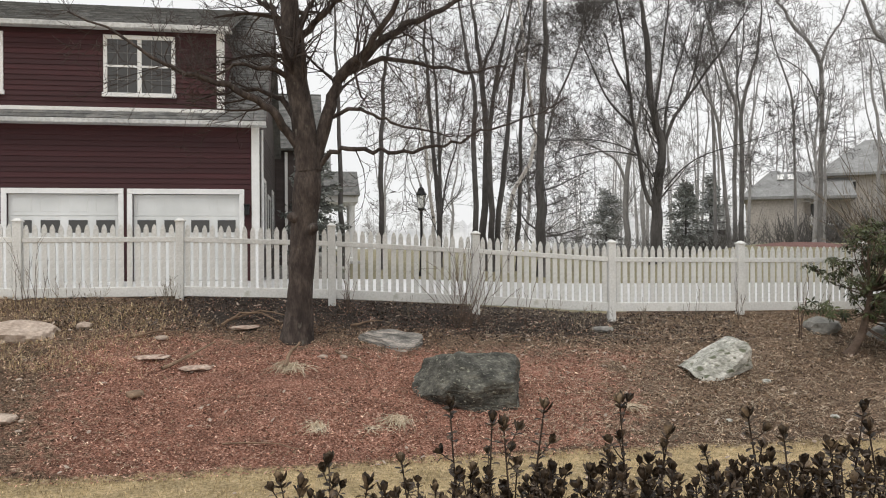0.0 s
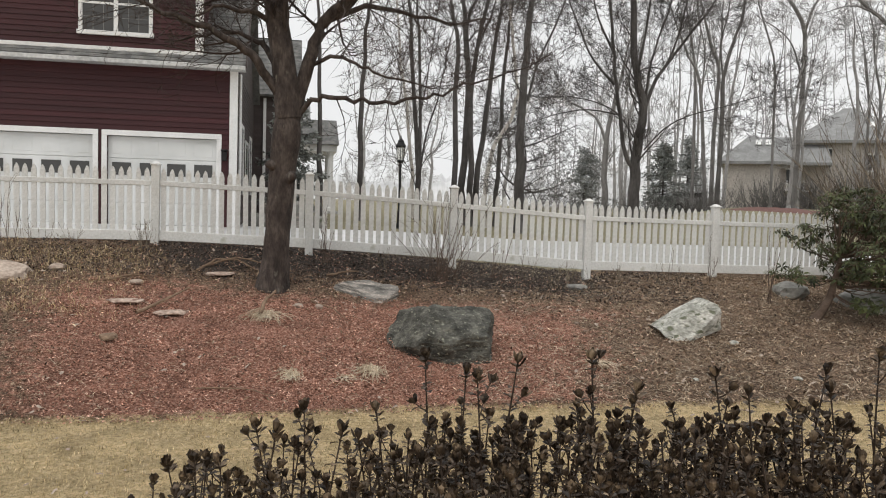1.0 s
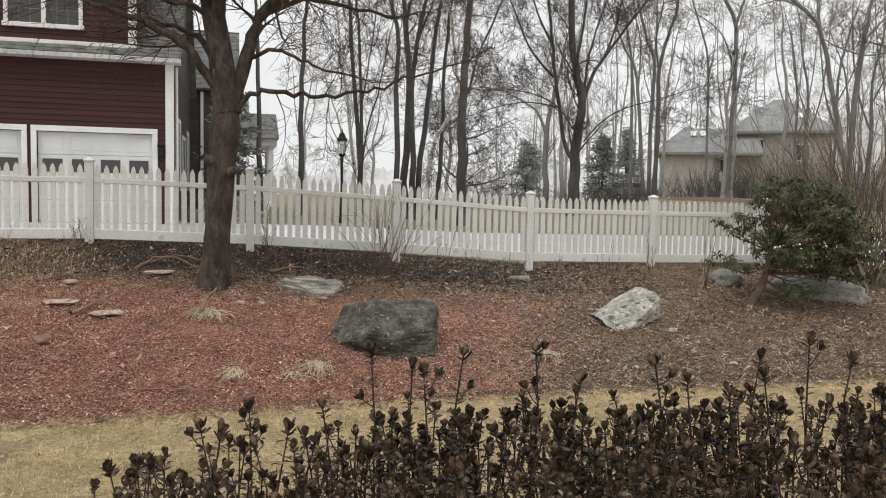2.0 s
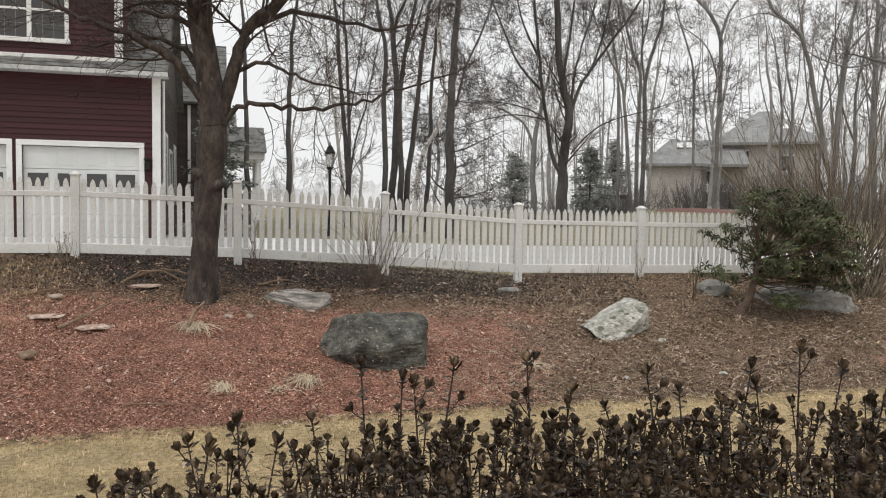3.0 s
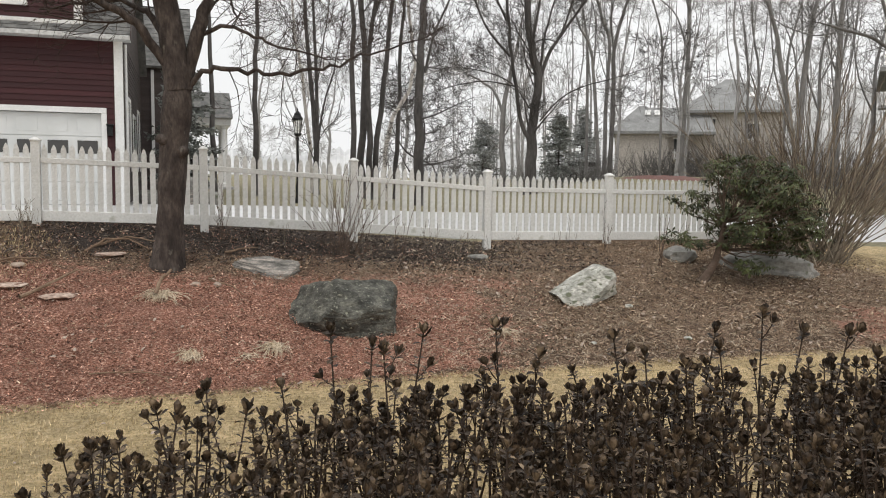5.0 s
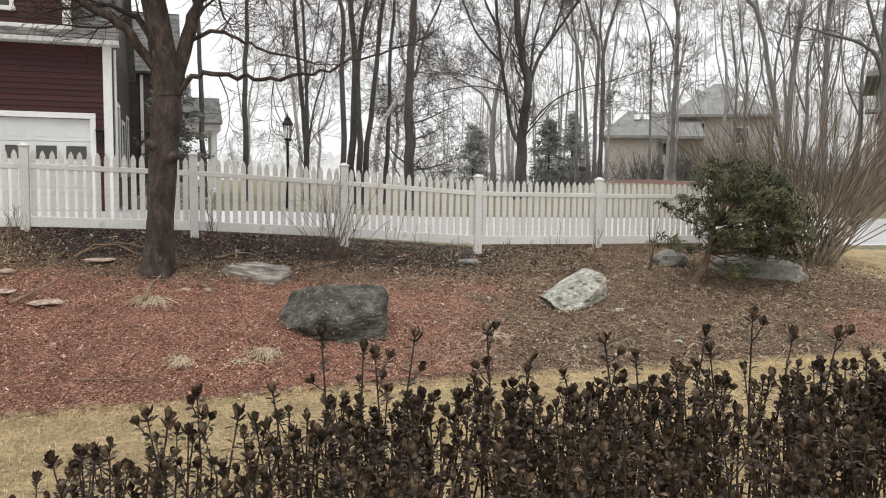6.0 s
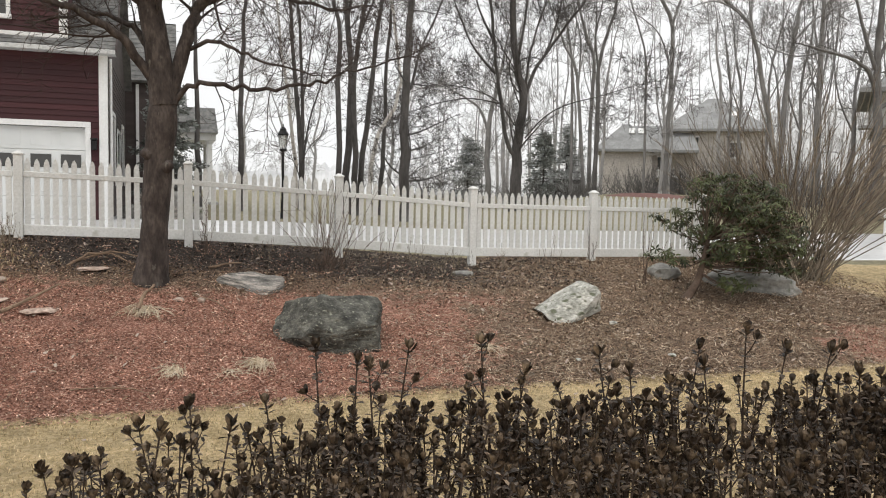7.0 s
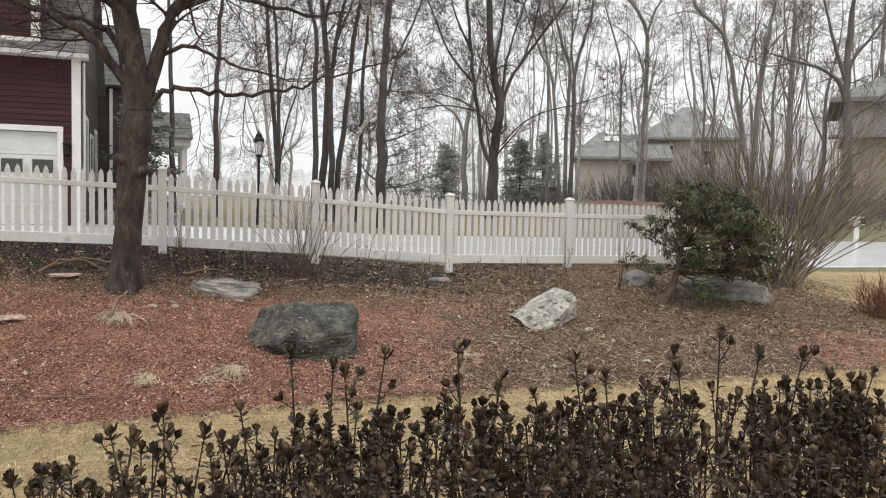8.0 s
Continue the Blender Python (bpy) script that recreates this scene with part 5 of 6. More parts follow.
def parked_car():
    """A pale estate car standing beyond the lawn, side on."""
    x, y = 19.6, 58.0
    car = empty("parked_car", "pale silver estate car parked beyond the lawn", "car", pose(x, y, ground_z(x, y), 0, 0, 12))
    body = [(-2.2, 0.35), (2.2, 0.35), (2.25, 0.75), (2.1, 0.98), (1.1, 1.05), (-2.1, 1.08), (-2.25, 0.7)]
    prism("body", body, -0.85, 0.85, M_car, car)
    cabin = [(1.05, 1.04), (0.45, 1.52), (-1.75, 1.58), (-2.08, 1.06)]
    roof = prism("cabin", cabin, -0.74, 0.74, M_car, car)
    for a, b in ((-1.75, -1.0), (-0.92, -0.12), (-0.04, 0.62)):
        box_part("side_window", (a, -0.756, 1.12), (b, -0.742, 1.44), M_glass, roof)
    for wx in (-1.35, 1.4):
        for wy in (-0.86, 0.70):
            v, f = lathe([(0.33, 0.0), (0.35, 0.03), (0.35, 0.14), (0.33, 0.17)], 16)
            wheel = link_mesh("wheel", v, f, M_tyre, car)
            wheel.matrix_basis = pose(wx, wy + 0.17, 0.35, 90, 0, 0)
            v, f = lathe([(0.2, -0.006), (0.17, 0.176)], 10)
            link_mesh("rim", v, f, M_car, wheel)
    for wy in (-0.6, 0.6):
        box_part("headlight", (2.13, wy - 0.16, 0.74), (2.235, wy + 0.16, 0.88), M_lamp_glass, car, 0.01)


parked_car()


def utility_box():
    x, y = 18.2, 22.6
    ob = empty("letter_box", "white letter box on a short post beside the drive", "letter box", pose(x, y, ground_z(x, y)))
    box_part("post", (-0.06, -0.06, -0.1), (0.06, 0.06, 0.75), M_trim, ob, 0.01)
    bm = bmesh.new()
    box(bm, (-0.12, -0.26, 0.75), (0.12, 0.26, 1.02), 0.03)
    part("box", bm, M_trim, ob)
    box_part("front_flap", (-0.1, -0.275, 0.78), (0.1, -0.262, 0.98), M_black, ob, 0.004)


utility_box()


# ---- rocks ----
def rock(name, label, at, size, turn, mat, seed, cuts=(), blocky=3.0, rough=0.06, detail=4, category="rock", metric=False, strata=22.0):
    """A stone: a blocky rounded lump, cut by planes and roughened; metric cuts lie at true distances."""
    if metric:
        scaled = [(Vector((nx * size[0], ny * size[1], nz * size[2])), d * math.sqrt(nx * nx + ny * ny + nz * nz)) for nx, ny, nz, d in cuts]
        cuts = [(*n, d / n.length) for n, d in scaled]
    bm = bmesh.new()
    bmesh.ops.create_icosphere(bm, subdivisions=detail, radius=1.0)
    off = Vector((seed * 3.1, seed * 1.7, seed * 0.9))
    for v in bm.verts:
        c = v.co
        k = (abs(c.x) ** blocky + abs(c.y) ** blocky + abs(c.z) ** blocky) ** (1 / blocky)
        c = c / k
        for nx, ny, nz, dist in cuts:
            n = Vector((nx, ny, nz)).normalized()
            over = c.dot(n) - dist
            if over > 0:
                c = c - n * over * 0.94
        c = c * (1 + 1.6 * rough * noise.noise(c * 1.6 + off) + 0.8 * rough * noise.noise(c * 4.5 + off) + 0.35 * rough * noise.noise(Vector((c.x * 5, c.y * 5, c.z * strata)) + off) + 0.25 * rough * noise.noise(c * 14 + off))
        v.co = Vector((c.x * size[0], c.y * size[1], c.z * size[2]))
    me = bpy.data.meshes.new(name)
    bm.to_mesh(me)
    bm.free()
    me.materials.append(mat)
    ob = new(name, me)
    ob.matrix_world = pose(*at, *turn)
    return tagged(ob, label, category)


rock("boulder", "large dark grey boulder with lichen half buried in mulch", (0.27, 9.66, 0.49), (0.68, 0.55, 0.52), (0, 0, 0), M_boulder, 3,
     ((0.3, -0.42, 0.86, 0.40), (-0.25, -0.95, -0.2, 0.45), (-0.72, -0.4, 0.6, 0.37), (0.1, -0.8, 0.6, 0.45), (0.4, -0.9, -0.1, 0.5), (1, -0.2, 0.08, 0.6), (-0.95, -0.25, 0.1, 0.6), (0, 0.3, 1, 0.43), (-0.5, -0.5, -0.7, 0.36)), 3.8, 0.06, 6, metric=True, strata=16.0)
rock("white_rock", "pale lichen-covered angular slab of rock leaning on the bank", (3.81, 10.98, 0.64), (0.6, 0.36, 0.5), (0, 0, 4), M_white_rock, 5,
     ((-0.51, 0, 0.86, 0.12), (0.93, 0, 0.37, 0.37), (0.25, 0, 0.97, 0.33), (0.3, 0, -0.955, 0.22), (-0.52, 0, -0.85, 0.34), (-0.1, -0.92, 0.35, 0.2), (0.45, -0.8, -0.3, 0.27)), 9, 0.035, 6, metric=True, strata=9.0)
rock("slab_rock", "flat layered grey slab of rock on the mulch", (-0.79, 11.5, 0.83), (0.44, 0.32, 0.13), (14, 8, -6), M_slab, 7, ((-0.5, -0.86, 0.0, 0.23), (-0.5, 0.85, 0, 0.23), (0.06, -0.25, 1, 0.075), (0.9, -0.4, 0.2, 0.36), (-0.3, -0.7, 0.75, 0.12)), 6, 0.09, 6, metric=True, strata=30.0)
rock("grey_rock", "broad mossy grey rock behind the rhododendron", (7.75, 12.85, 0.66), (0.74, 0.5, 0.33), (0, 4, -20), M_grey_rock, 9, ((-0.3, -0.3, 1, 0.8),), 2.6, 0.09)
rock("pale_rock", "low pale rounded rock in the litter", (-5.85, 10.95, 1.02), (0.55, 0.4, 0.22), (0, 0, 10), M_tan_stone, 11, ((0.2, -0.6, 0.9, 0.75),), 2.4, 0.07)
for i, (x, y, r, flat, m) in enumerate(((-3.8, 10.32, 0.19, 0.13, M_pink_stone), (-3.12, 10.05, 0.18, 0.14, M_pink_stone), (-2.92, 11.72, 0.2, 0.12, M_pink_stone), (-3.56, 9.15, 0.1, 0.45, M_stick), (-5.1, 11.3, 0.09, 0.7, M_tan_stone),
                                        (-3.9, 11.0, 0.07, 0.6, M_tan_stone), (4.3, 10.6, 0.06, 0.6, M_white_rock), (3.3, 9.2, 0.035, 0.7, M_white_rock), (4.6, 9.35, 0.045, 0.7, M_white_rock), (-4.7, 8.4, 0.14, 0.4, M_tan_stone),
                                        (2.65, 13.3, 0.16, 0.3, M_grey_rock), (6.35, 13.4, 0.28, 0.6, M_grey_rock), (-1.35, 10.75, 0.05, 0.7, M_tan_stone), (-1.62, 10.7, 0.05, 0.7, M_tan_stone))):
    rock("stone", "small flat stone lying in the mulch" if m is not M_white_rock else "small white stone lying in the litter", (x, y, ground_z(x, y) + r * flat * 0.35), (r * 1.3, r, r * flat), (0, 0, 40 * i), m, 20 + i, (), 2.4, 0.12, 2, "stone")


for i, (x, y, up, r, m) in enumerate(((-4.2, 21.4, 0, 0.36, M_grey_rock), (-3.55, 21.5, 0, 0.4, M_slab), (-2.95, 21.7, 0, 0.34, M_grey_rock), (-3.9, 21.6, 0.36, 0.3, M_slab), (-3.25, 21.7, 0.38, 0.32, M_grey_rock), (-3.6, 21.75, 0.66, 0.24, M_tan_stone))):
    rock("wall_stone", "rough grey stone piled beside the house corner", (x, y, ground_z(x, y) + up + r * 0.4), (r * 1.15, r * 0.8, r * 0.62), (0, 0, 25 * i - 40), m, 60 + i, (), 4, 0.1, 3, "stone")


# ---- fallen sticks and straw ----
def stick(points, r, label, seed, forks=2):
    rng = np.random.default_rng(seed)
    base = points[0]
    v, f = [], []
    pts = []
    for a, b in zip(points, points[1:]):
        for s in (0, 0.33, 0.66):
            x, y = a[0] + (b[0] - a[0]) * s + rng.normal(0, 0.01), a[1] + (b[1] - a[1]) * s + rng.normal(0, 0.01)
            pts.append(np.array((x, y, ground_z(x, y) + r + 0.02 + a[2] + (b[2] - a[2]) * s)))
    x, y, h = points[-1]
    pts.append(np.array((x, y, ground_z(x, y) + r + 0.02 + h)))
    rad = list(np.linspace(r, r * 0.45, len(pts)))
    tube(v, f, pts, rad, 7)
    twigs(v, f, rng, pts, rad, 0.35, 1, 2, -0.05, 0.2, (forks, forks), (25, 50), 0.004)
    ob = link_mesh("fallen_stick", v, f, M_stick)
    tagged(ob, label, "stick")


stick(((-3.5, 9.85, 0.0), (-3.3, 10.2, 0.03), (-3.05, 10.62, 0.1)), 0.026, "thick broken brown stick lying on the mulch", 1)
stick(((-3.25, 11.65, 0.0), (-3.05, 11.95, 0.1), (-2.75, 12.05, 0.1), (-2.45, 11.95, 0.0)), 0.02, "curved fallen branch arching over the ground", 2, 1)
stick(((-3.2, 11.95, 0.0), (-2.8, 12.25, 0.07), (-2.3, 12.2, 0.03)), 0.018, "curved fallen branch arching over the ground", 3, 1)
stick(((-1.4, 12.1, 0.0), (-1.1, 12.3, 0.04), (-0.95, 12.4, 0.03)), 0.02, "short brown stick under the fence", 4, 0)
stick(((-2.25, 8.05, 0.0), (-1.8, 8.1, 0.01), (-1.45, 8.02, 0.0)), 0.009, "thin pale twig on the mulch", 5, 0)
stick(((-1.5, 10.9, 0.0), (-1.15, 10.6, 0.02), (-0.95, 10.35, 0.0)), 0.012, "thin pale twig on the mulch", 6, 1)
stick(((-4.3, 10.9, 0.0), (-4.0, 11.15, 0.02), (-3.7, 11.25, 0.0)), 0.018, "thin brown stick on the litter", 7, 1)


def straw_tuft(x, y, radius, count, label, seed, height=0.12, droop=0.0):
    rng = np.random.default_rng(seed)
    z = ground_z(x, y)
    tuft = empty("straw_tuft", label, "dead grass", pose(x, y, z))
    v, f = [], []
    lean = rng.uniform(-0.6, 0.6)
    for _ in range(count * 2):
        a, l = rng.normal(-math.pi / 2 + lean, 1.05), radius * rng.uniform(0.2, 1.0) * (1 + 0.5 * math.sin(3.0 * len(v)))
        h = height * rng.uniform(0.1, 0.75)
        p0 = np.array((rng.normal(0, 0.04), rng.normal(0, 0.04), h * 0.5))
        pts = [p0, p0 + np.array((math.cos(a) * l * 0.4, math.sin(a) * l * 0.4, h * 0.5)), p0 + np.array((math.cos(a) * l * 0.8, math.sin(a) * l * 0.8, -h * 0.1)), p0 + np.array((math.cos(a) * l, math.sin(a) * l - 0.03, -h * 0.4 - 0.1 * l))]
        for q in pts:
            q[2] = max(q[2], ground_z(x + q[0], y + q[1]) - z + 0.012)
        pts = [q + rng.normal(0, 0.012, 3) for q in pts]
        tube(v, f, pts, [0.0035, 0.0035, 0.003, 0.002], 3)
    ob = link_mesh("blade", v, f, M_straw, tuft)
    ob["kind"] = "stuff"


straw_tuft(-1.95, 10.2, 0.32, 60, "dead pale root clump with dry straw on the mulch", 1, 0.14)
straw_tuft(-1.36, 8.55, 0.17, 55, "drooping tuft of pale dead grass on the mulch", 2, 0.12)
straw_tuft(-0.5, 8.85, 0.25, 60, "spreading tuft of pale dead grass on the mulch", 3, 0.11)
straw_tuft(-0.8, 8.62, 0.2, 14, "thin spread of pale straw on the mulch", 4, 0.05)
straw_tuft(2.2, 9.6, 0.3, 30, "thin spread of dry straw in the litter", 5, 0.05)
stick(((-2.0, 10.1, 0.02), (-1.97, 10.35, 0.14), (-1.9, 10.5, 0.2)), 0.03, "dead root stump standing in straw", 8, 2)


# ---- litter, chips and grass ----
def scatter(name, label, mat, xs, ys, count, length, width, keep, seed, tilt=0.35, lift=0.012, upright=False, bend=0.3, category="litter"):
    """Small flat pieces strewn over the ground: each a bent four-sided blade."""
    rng = np.random.default_rng(seed)
    x, y = rng.uniform(*xs, count), rng.uniform(*ys, count)
    ok = keep(x, y, rng)
    x, y = x[ok], y[ok]
    n = len(x)
    base = np.stack((x, y, land(x, y) + rng.uniform(0, lift, n) + 0.012), -1)
    a = rng.uniform(0, 2 * math.pi, n)
    up = rng.normal(0, tilt, n) if not upright else rng.uniform(0.5, 1.35, n)
    l, w = rng.uniform(*length, n), rng.uniform(*width, n)
    along = np.stack((np.cos(a) * np.cos(up), np.sin(a) * np.cos(up), np.abs(np.sin(up))), -1)
    side = np.stack((-np.sin(a), np.cos(a), rng.normal(0, tilt, n)), -1)
    mid = base + along * (l * 0.5)[:, None] + np.array((0, 0, 1)) * (l * bend * 0.25)[:, None]
    tip = base + along * l[:, None]
    s = side * (w / 2)[:, None]
    verts = np.stack((base - s * 0.7, base + s * 0.7, mid + s, mid - s, tip + s * 0.4, tip - s * 0.4), 1).reshape(-1, 3)
    k = np.arange(n)[:, None] * 6
    faces = np.concatenate((k + np.array((0, 1, 2, 3)), k + np.array((3, 2, 4, 5))), 1).reshape(-1, 4)
    ob = link_mesh(name, verts, faces.tolist(), mat)
    return tagged(ob, label, category, kind="stuff")


def bed_mask(x, y):
    return (y > edge_y(x) - 0.05) & (y < fence_y(x) + 1.6)


def red_mask(x, y):
    return (1 - smooth(0.5, 3.4, x - 0.25 * (y - 9))) * (1 - 0.8 * smooth(-3.2, -1.6, y - fence_y(x) - 0.12 * np.abs(x + 0.5))) * (1 - 0.8 * smooth(-3.4, -5.5, x + 0.35 * (y - 9.5)))


scatter("mulch_chip", "red wood mulch chips over the bank", M_chip_red, (-7, 4), (6.8, 13.6), 110000, (0.012, 0.034), (0.007, 0.017), lambda x, y, g: bed_mask(x, y) & (g.uniform(0, 1, len(x)) < red_mask(x, y)), 1)
scatter("leaf_litter", "brown leaf litter and bark over the bank", M_chip_brown, (-8, 11), (6.8, 15.2), 88000, (0.015, 0.06), (0.006, 0.022), lambda x, y, g: bed_mask(x, y) & (g.uniform(0, 1, len(x)) > red_mask(x, y) * 0.85) & (x < 10.8) & (g.uniform(0, 1, len(x)) > 0.75 * smooth(-1.7, -0.8, y - fence_y(x)) * smooth(-5.5, -3, x) * (1 - smooth(2, 4.5, x))), 2)
scatter("dark_mulch", "dark bark mulch under the fence", M_chip_dark, (-6, 5), (11, 15.4), 24000, (0.02, 0.055), (0.01, 0.026), lambda x, y, g: bed_mask(x, y) & (y - fence_y(x) > -1.7), 3)
scatter("dry_stalk", "fine dry stalks strewn over the litter", M_straw, (0.5, 10.5), (8.3, 14.5), 14000, (0.06, 0.22), (0.003, 0.006), lambda x, y, g: bed_mask(x, y), 4, 0.12)
scatter("dry_stalk", "fine dry stalks strewn over the mulch", M_straw, (-7, 1), (7, 13.5), 2600, (0.05, 0.16), (0.003, 0.006), lambda x, y, g: bed_mask(x, y), 5, 0.12)
scatter("fallen_leaf", "pale curled fallen leaves on the bank", M_tan_stone, (-7, 10), (7.3, 14.5), 800, (0.04, 0.08), (0.03, 0.05), lambda x, y, g: bed_mask(x, y) & (g.uniform(0, 1, len(x)) < np.where(x > 1, 1, 0.35)), 6, 0.35, 0.02)
scatter("dry_grass", "thin tufts of olive winter grass in the litter", M_blade, (-8, -3.2), (9.6, 12.4), 7000, (0.03, 0.09), (0.003, 0.006), lambda x, y, g: bed_mask(x, y) & (g.uniform(0, 1, len(x)) < smooth(-3.2, -4.6, x)), 9, 0.3, 0.0, True, category="grass")
scatter("grass", "short tan and green winter grass", M_blade, (-6, 11), (4.2, 10.2), 105000, (0.015, 0.04), (0.003, 0.007), lambda x, y, g: (y < edge_y(x) + 0.1) & (y > 4.2) & (x > -0.9 * y + 0.5) & (x < 1.25 * y), 7, 0.3, 0.0, True, category="grass")
scatter("lawn_leaf", "small pale leaves on the near lawn", M_tan_stone, (-5, 9), (4.5, 9.5), 160, (0.03, 0.06), (0.02, 0.04), lambda x, y, g: y < edge_y(x), 8, 0.3, 0.02)


# ---- leaves ----
def add_leaf(v, f, p, along, normal, length, width, cup=0.3, droop=0.0, blunt=False):
    """One folded leaf with a midrib, four faces."""
    side = unit(np.cross(along, normal))
    up = np.cross(side, along)
    k = len(v)
    m1, m2 = p + along * length * 0.4, p + along * length * 0.75 - up * droop * length * 0.4
    tip = p + along * length - up * droop * length
    w, w2 = (width * 0.4, width * 0.52) if blunt else (width / 2, width * 0.375)
    v.extend((p, m1 + side * w + up * cup * w, m1, m1 - side * w + up * cup * w, m2 + side * w2 + up * cup * w, m2, m2 - side * w2 + up * cup * w, tip))
    f.extend(((k, k + 1, k + 2), (k, k + 2, k + 3), (k + 1, k + 4, k + 5, k + 2), (k + 2, k + 5, k + 6, k + 3), (k + 4, k + 7, k + 5), (k + 5, k + 7, k + 6)))


def whorl(v, f, rng, p, axis, count, length, width, close=(20, 50), cup=0.5, droop=0.0):
    ref = unit(np.cross(axis, rng.normal(0, 1, 3)))
    ref2 = np.cross(axis, ref)
    for i in range(count):
        a = 2 * math.pi * i / count + rng.uniform(-0.3, 0.3)
        out = ref * math.cos(a) + ref2 * math.sin(a)
        ang = radians(rng.uniform(*close))
        along = unit(axis * math.cos(ang) + out * math.sin(ang))
        normal = unit(axis * math.sin(ang) - out * math.cos(ang))
        add_leaf(v, f, p + rng.normal(0, 0.003, 3), along, normal, length * rng.uniform(0.75, 1.15), width * rng.uniform(0.8, 1.2), cup, droop, blunt=length < 0.08)


# ---- the hedge under the viewpoint ----
HEDGE_TOP = ((-1.3, -0.85, -0.5, 0.0, 0.5, 1.0, 1.6, 2.5, 4.5), (1.0, 1.09, 1.19, 1.26, 1.31, 1.33, 1.35, 1.36, 1.36))


def hedge_shrub(x0, x1, shoots, tips, seed, label):
    """An upright evergreen shrub: many shoots that end in cupped whorls of dark leaves."""
    rng = np.random.default_rng(seed)
    xm = (x0 + x1) / 2
    shrub = empty("hedge_shrub", label, "shrub", pose(xm, 3.0, 0.0), group="hedge of upright evergreen shrubs")
    origin = np.array((xm, 3.0, 0.0))
    sv, sf, lv, lf = [], [], [], []

    def shoot(top, long, strong):
        foot = top + np.array((rng.normal(0, 0.05), rng.normal(0, 0.05), -long))
        mid = (top + foot) / 2 + rng.normal(0, 0.018, 3) * np.array((1, 1, 0))
        tube(sv, sf, [foot, mid, top], [0.0055, 0.0045, 0.003], 4)
        axis = unit(top - mid)
        whorl(lv, lf, rng, top - axis * 0.012, axis, int(rng.integers(6, 9)), 0.05 * strong, 0.031 * strong, (24, 62), 0.7, -0.45)
        whorl(lv, lf, rng, top - axis * 0.03, axis, int(rng.integers(3, 6)), 0.046 * strong, 0.026 * strong, (50, 88), 0.5, -0.15)
        s = 0.05
        while s < min(long * 0.8, 0.42):
            q = top - axis * s if s < long / 2 else mid + (foot - mid) * ((s - long / 2) / (long / 2))
            if rng.uniform() < 0.9:
                whorl(lv, lf, rng, q, axis, int(rng.integers(1, 4)), 0.042 * strong, 0.025 * strong, (50, 100), 0.4, 0.2)
            s += rng.uniform(0.022, 0.05)
        for _ in range(int(rng.integers(1, 4))):
            s = rng.uniform(0.08, 0.34)
            q = top - axis * min(s, long * 0.7)
            a = rng.uniform(0, 2 * math.pi)
            e = q + np.array((math.cos(a) * 0.05, math.sin(a) * 0.05, rng.uniform(0.03, 0.09)))
            tube(sv, sf, [q, (q + e) / 2 + np.array((0, 0, -0.006)), e], [0.0035, 0.003, 0.0025], 3)
            ax = unit(e - q + np.array((0, 0, 0.05)))
            whorl(lv, lf, rng, e, ax, int(rng.integers(5, 8)), 0.043 * strong, 0.027 * strong, (22, 62), 0.6, -0.4)
            whorl(lv, lf, rng, e - ax * 0.02, ax, 3, 0.04 * strong, 0.02 * strong, (60, 95), 0.4, 0.2)

    for _ in range(shoots):
        x, y = rng.uniform(x0, x1), rng.uniform(2.25, 3.6)
        z = float(np.interp(x, *HEDGE_TOP)) + rng.normal(0, 0.035) - 0.12 * abs(y - 2.95) - rng.exponential(0.1)
        shoot(np.array((x, y, z)) - origin, rng.uniform(0.4, 0.6), rng.uniform(0.72, 0.98))
    for tip in tips:
        if x0 <= tip[0] < x1:
            shoot(np.array(tip) - origin, 0.62, 1.0)
    # woody frame down to the ground
    for _ in range(max(9, int(14 * (x1 - x0)))):
        a = np.array((rng.uniform(x0 + 0.1, x1 - 0.1), rng.normal(2.95, 0.18), -0.03)) - origin
        b = np.array((rng.uniform(x0, x1), rng.uniform(2.4, 3.5), 0.95)) - origin
        tube(sv, sf, [a, (a + b) / 2 + rng.normal(0, 0.05, 3), b], [0.014, 0.011, 0.006], 5)
    st = link_mesh("woody_stem", sv, sf, M_hedge_stem, shrub)
    st["kind"] = "stuff"
    fo = link_mesh("foliage", lv, lf, M_hedge, shrub)
    fo["kind"] = "stuff"


TIPS = ((-0.86, 2.9, 1.2), (-0.93, 2.8, 1.21), (-0.84, 3.0, 1.15), (-0.67, 3.1, 1.28), (-0.57, 3.0, 1.29), (-0.49, 3.2, 1.33), (-0.31, 3.0, 1.3), (-0.19, 3.2, 1.33), (0.01, 3.3, 1.54), (0.19, 3.3, 1.48), (0.23, 3.2, 1.48), (0.4, 3.2, 1.55), (0.71, 3.2, 1.57), (0.91, 3.2, 1.44), (1.2, 3.1, 1.53), (1.3, 3.0, 1.48), (1.48, 3.0, 1.43), (1.77, 3.3, 1.51), (1.94, 3.2, 1.61), (2.08, 3.1, 1.54), (2.3, 3.1, 1.53), (2.37, 3.0, 1.45), (2.52, 3.0, 1.41), (1.63, 3.0, 1.5))
for i, (a, b, n) in enumerate(((-1.15, -0.1, 74), (-0.1, 0.8, 145), (0.8, 1.7, 150), (1.7, 2.7, 165), (2.7, 3.9, 140))):
    hedge_shrub(a, b, n, TIPS, 50 + i, "dark bronze-leaved evergreen shrub with upright cupped leaf whorls")


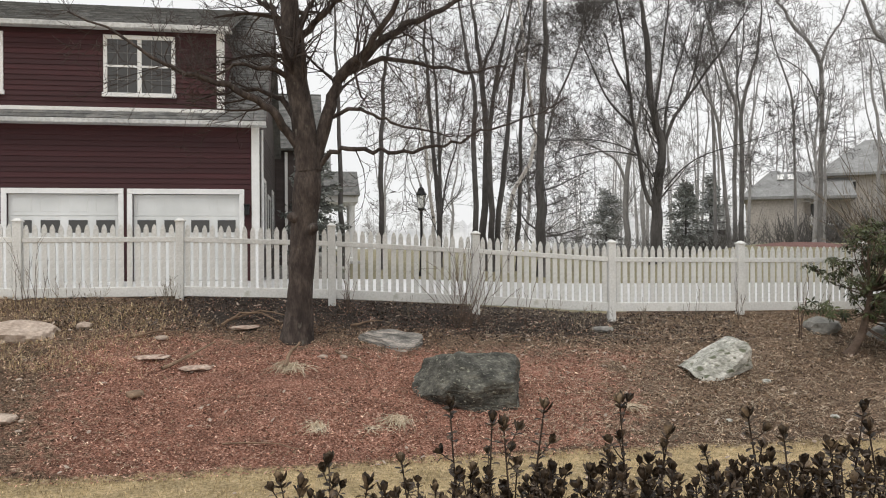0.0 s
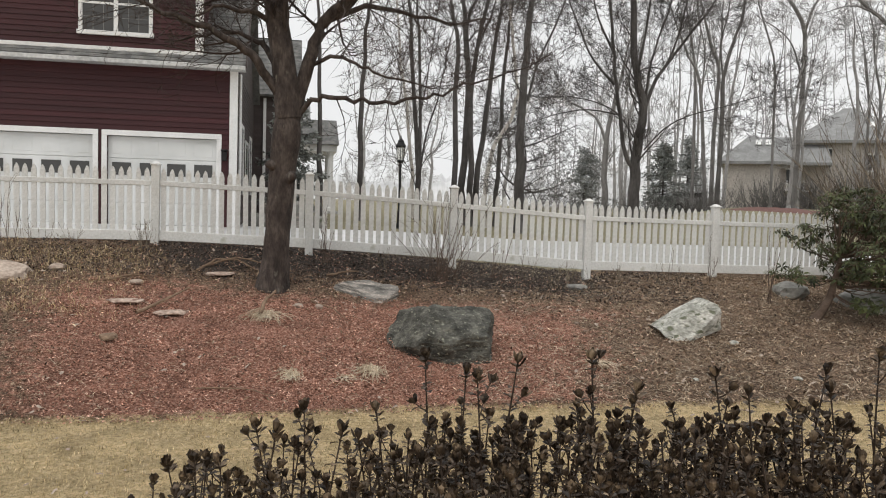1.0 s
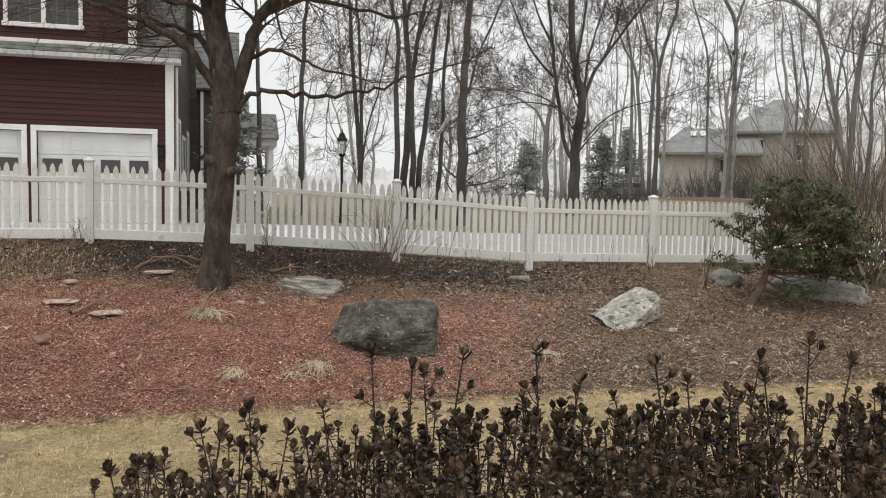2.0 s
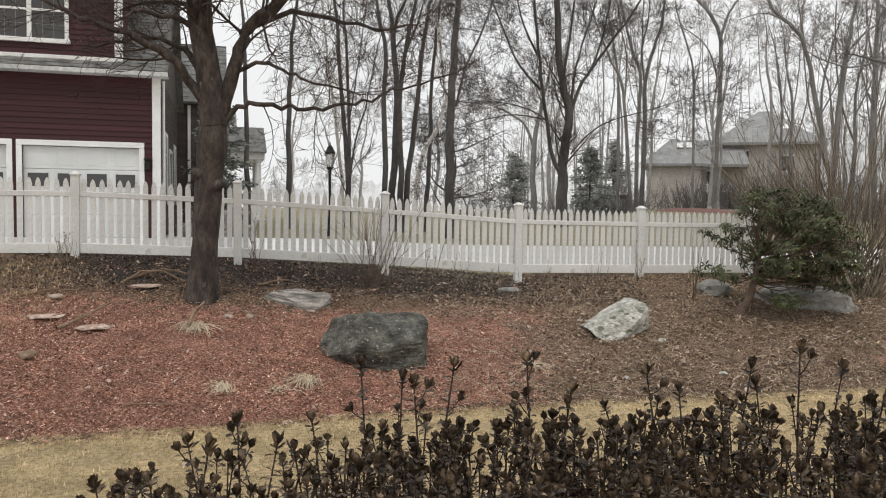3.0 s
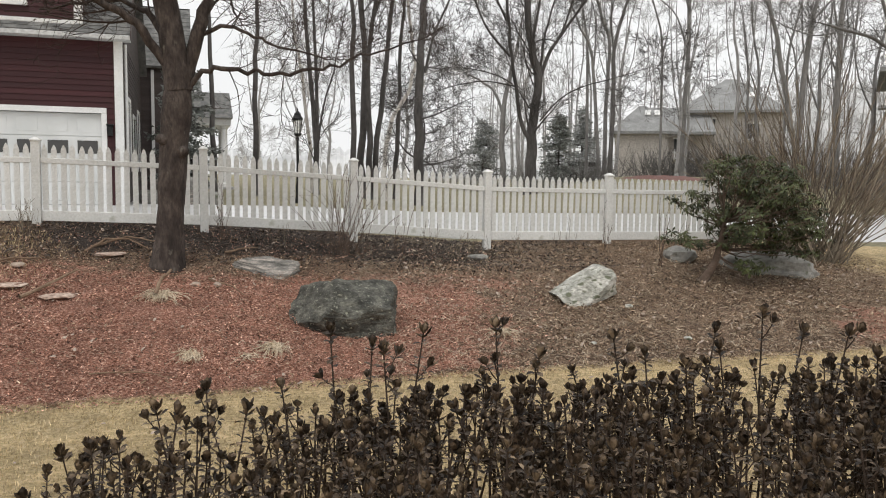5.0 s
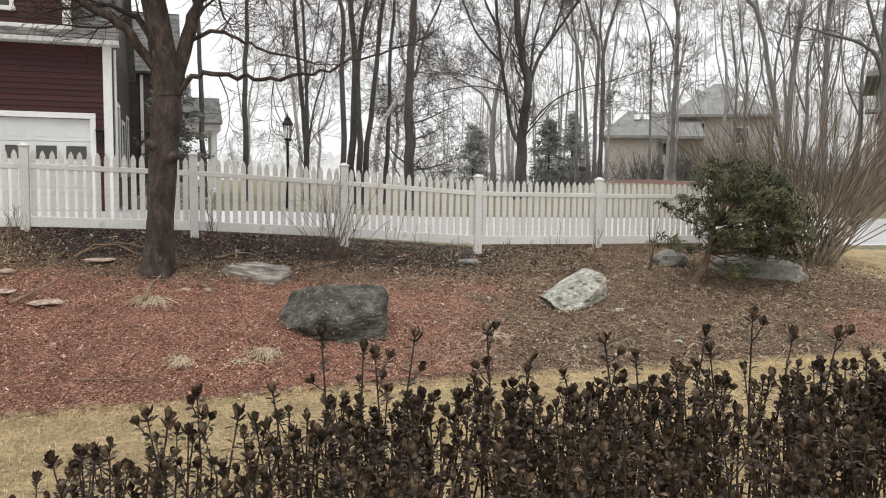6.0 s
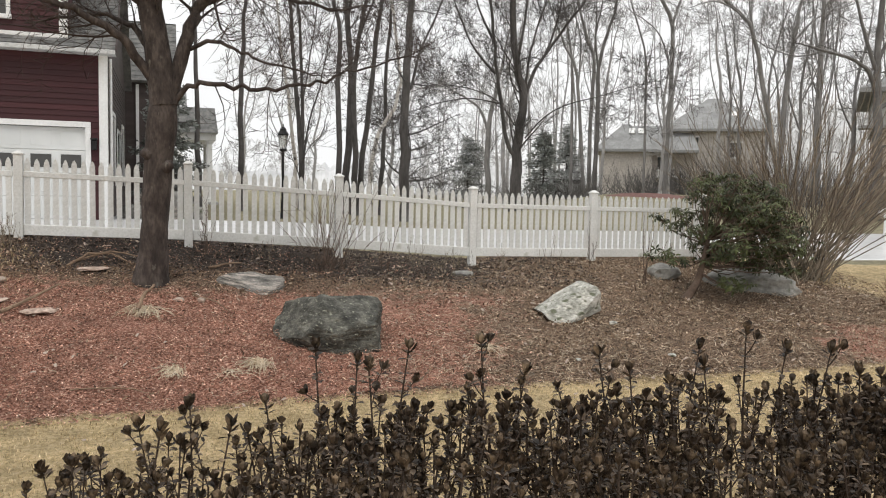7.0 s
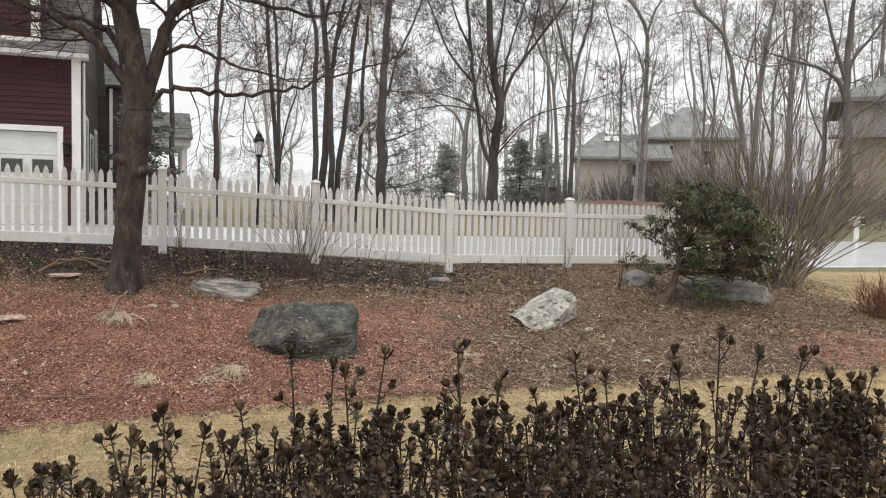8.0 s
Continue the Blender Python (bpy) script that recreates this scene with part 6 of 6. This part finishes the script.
# ---- the rhododendron ----
def build_rhododendron():
    rng = np.random.default_rng(8)
    x, y = 6.03, 11.92
    z = ground_z(x, y)
    bush = empty("rhododendron", "dark green rhododendron with drooping leaves on a leaning trunk", "shrub", pose(x, y, z - 0.03))
    tv, tf, lv, lf = [], [], [], []
    stem = [np.array(q) for q in ((0, 0, 0), (0.13, 0, 0.16), (0.25, 0.02, 0.36), (0.33, 0.03, 0.66), (0.4, 0.05, 0.98))]
    p, r = refine(stem, [0.085, 0.068, 0.056, 0.046, 0.032])
    tube(tv, tf, p, r, 9)
    pads = []
    for _ in range(400):
        u, w, d = rng.uniform(0.02, 1.95), rng.uniform(0.42, 2.0), rng.normal(0.1, 0.36)
        top = 1.98 - 0.42 * max(u - 1.1, 0) - 0.25 * max(0.12 - u, 0) + 0.14 * noise.noise(Vector((u * 2.6, 3, d * 2)))
        low = 0.55 + 0.65 * max(0.45 - u, 0) / 0.45 + 0.1 * noise.noise(Vector((u * 3, 9, d)))
        right = 1.95 - 0.55 * max(w - 1.15, 0) / 0.8 - 0.3 * max(0.75 - w, 0)
        if low < w < top and u < right and all((u - a) ** 2 + (w - c) ** 2 + 0.5 * (d - b) ** 2 > 0.047 for a, b, c, _ in pads):
            pads.append((u, d, w, 1.0))
    pads += [(-0.62, -0.1, 0.72, 0.6), (-0.42, -0.1, 0.76, 0.8), (-0.2, -0.12, 0.7, 0.7), (-0.05, -0.1, 0.62, 0.6), (0.55, -0.3, 0.3, 0.7), (0.75, -0.32, 0.24, 0.6), (0.95, -0.25, 0.3, 0.5), (1.75, -0.2, 0.48, 0.5)]
    for u, d, w, size in pads:
        e = np.array((u, d, w))
        k = int(np.clip(0.5 + 0.4 * w, 0.5, 1) * (len(p) - 1))
        start = p[k]
        mid = start + (e - start) * 0.55 + np.array((0, 0, -0.07)) + rng.normal(0, 0.05, 3)
        q, qr = refine([start, mid, e], [0.012, 0.008, 0.005])
        tube(tv, tf, q, qr, 5)
        for _ in range(int(11 * size)):
            at = e + rng.normal(0, 1, 3) * np.array((0.1, 0.11, 0.06)) * (0.6 + 0.4 * size)
            axis = unit(unit(at - np.array((0.9, 0.2, 0.6))) * 0.5 + np.array((0, 0, 0.8)) + rng.normal(0, 0.22, 3))
            tube(tv, tf, [e, (e + at) / 2 - np.array((0, 0, 0.01)), at], [0.005, 0.004, 0.003], 3)
            whorl(lv, lf, rng, at, axis, int(rng.integers(6, 9)), 0.1, 0.03, (70, 128), 0.25, 0.3)
    link_mesh("trunk", tv, tf, M_stem, bush, shade=True)
    fo = link_mesh("foliage", lv, lf, M_rhodo, bush)
    fo["kind"] = "stuff"


build_rhododendron()
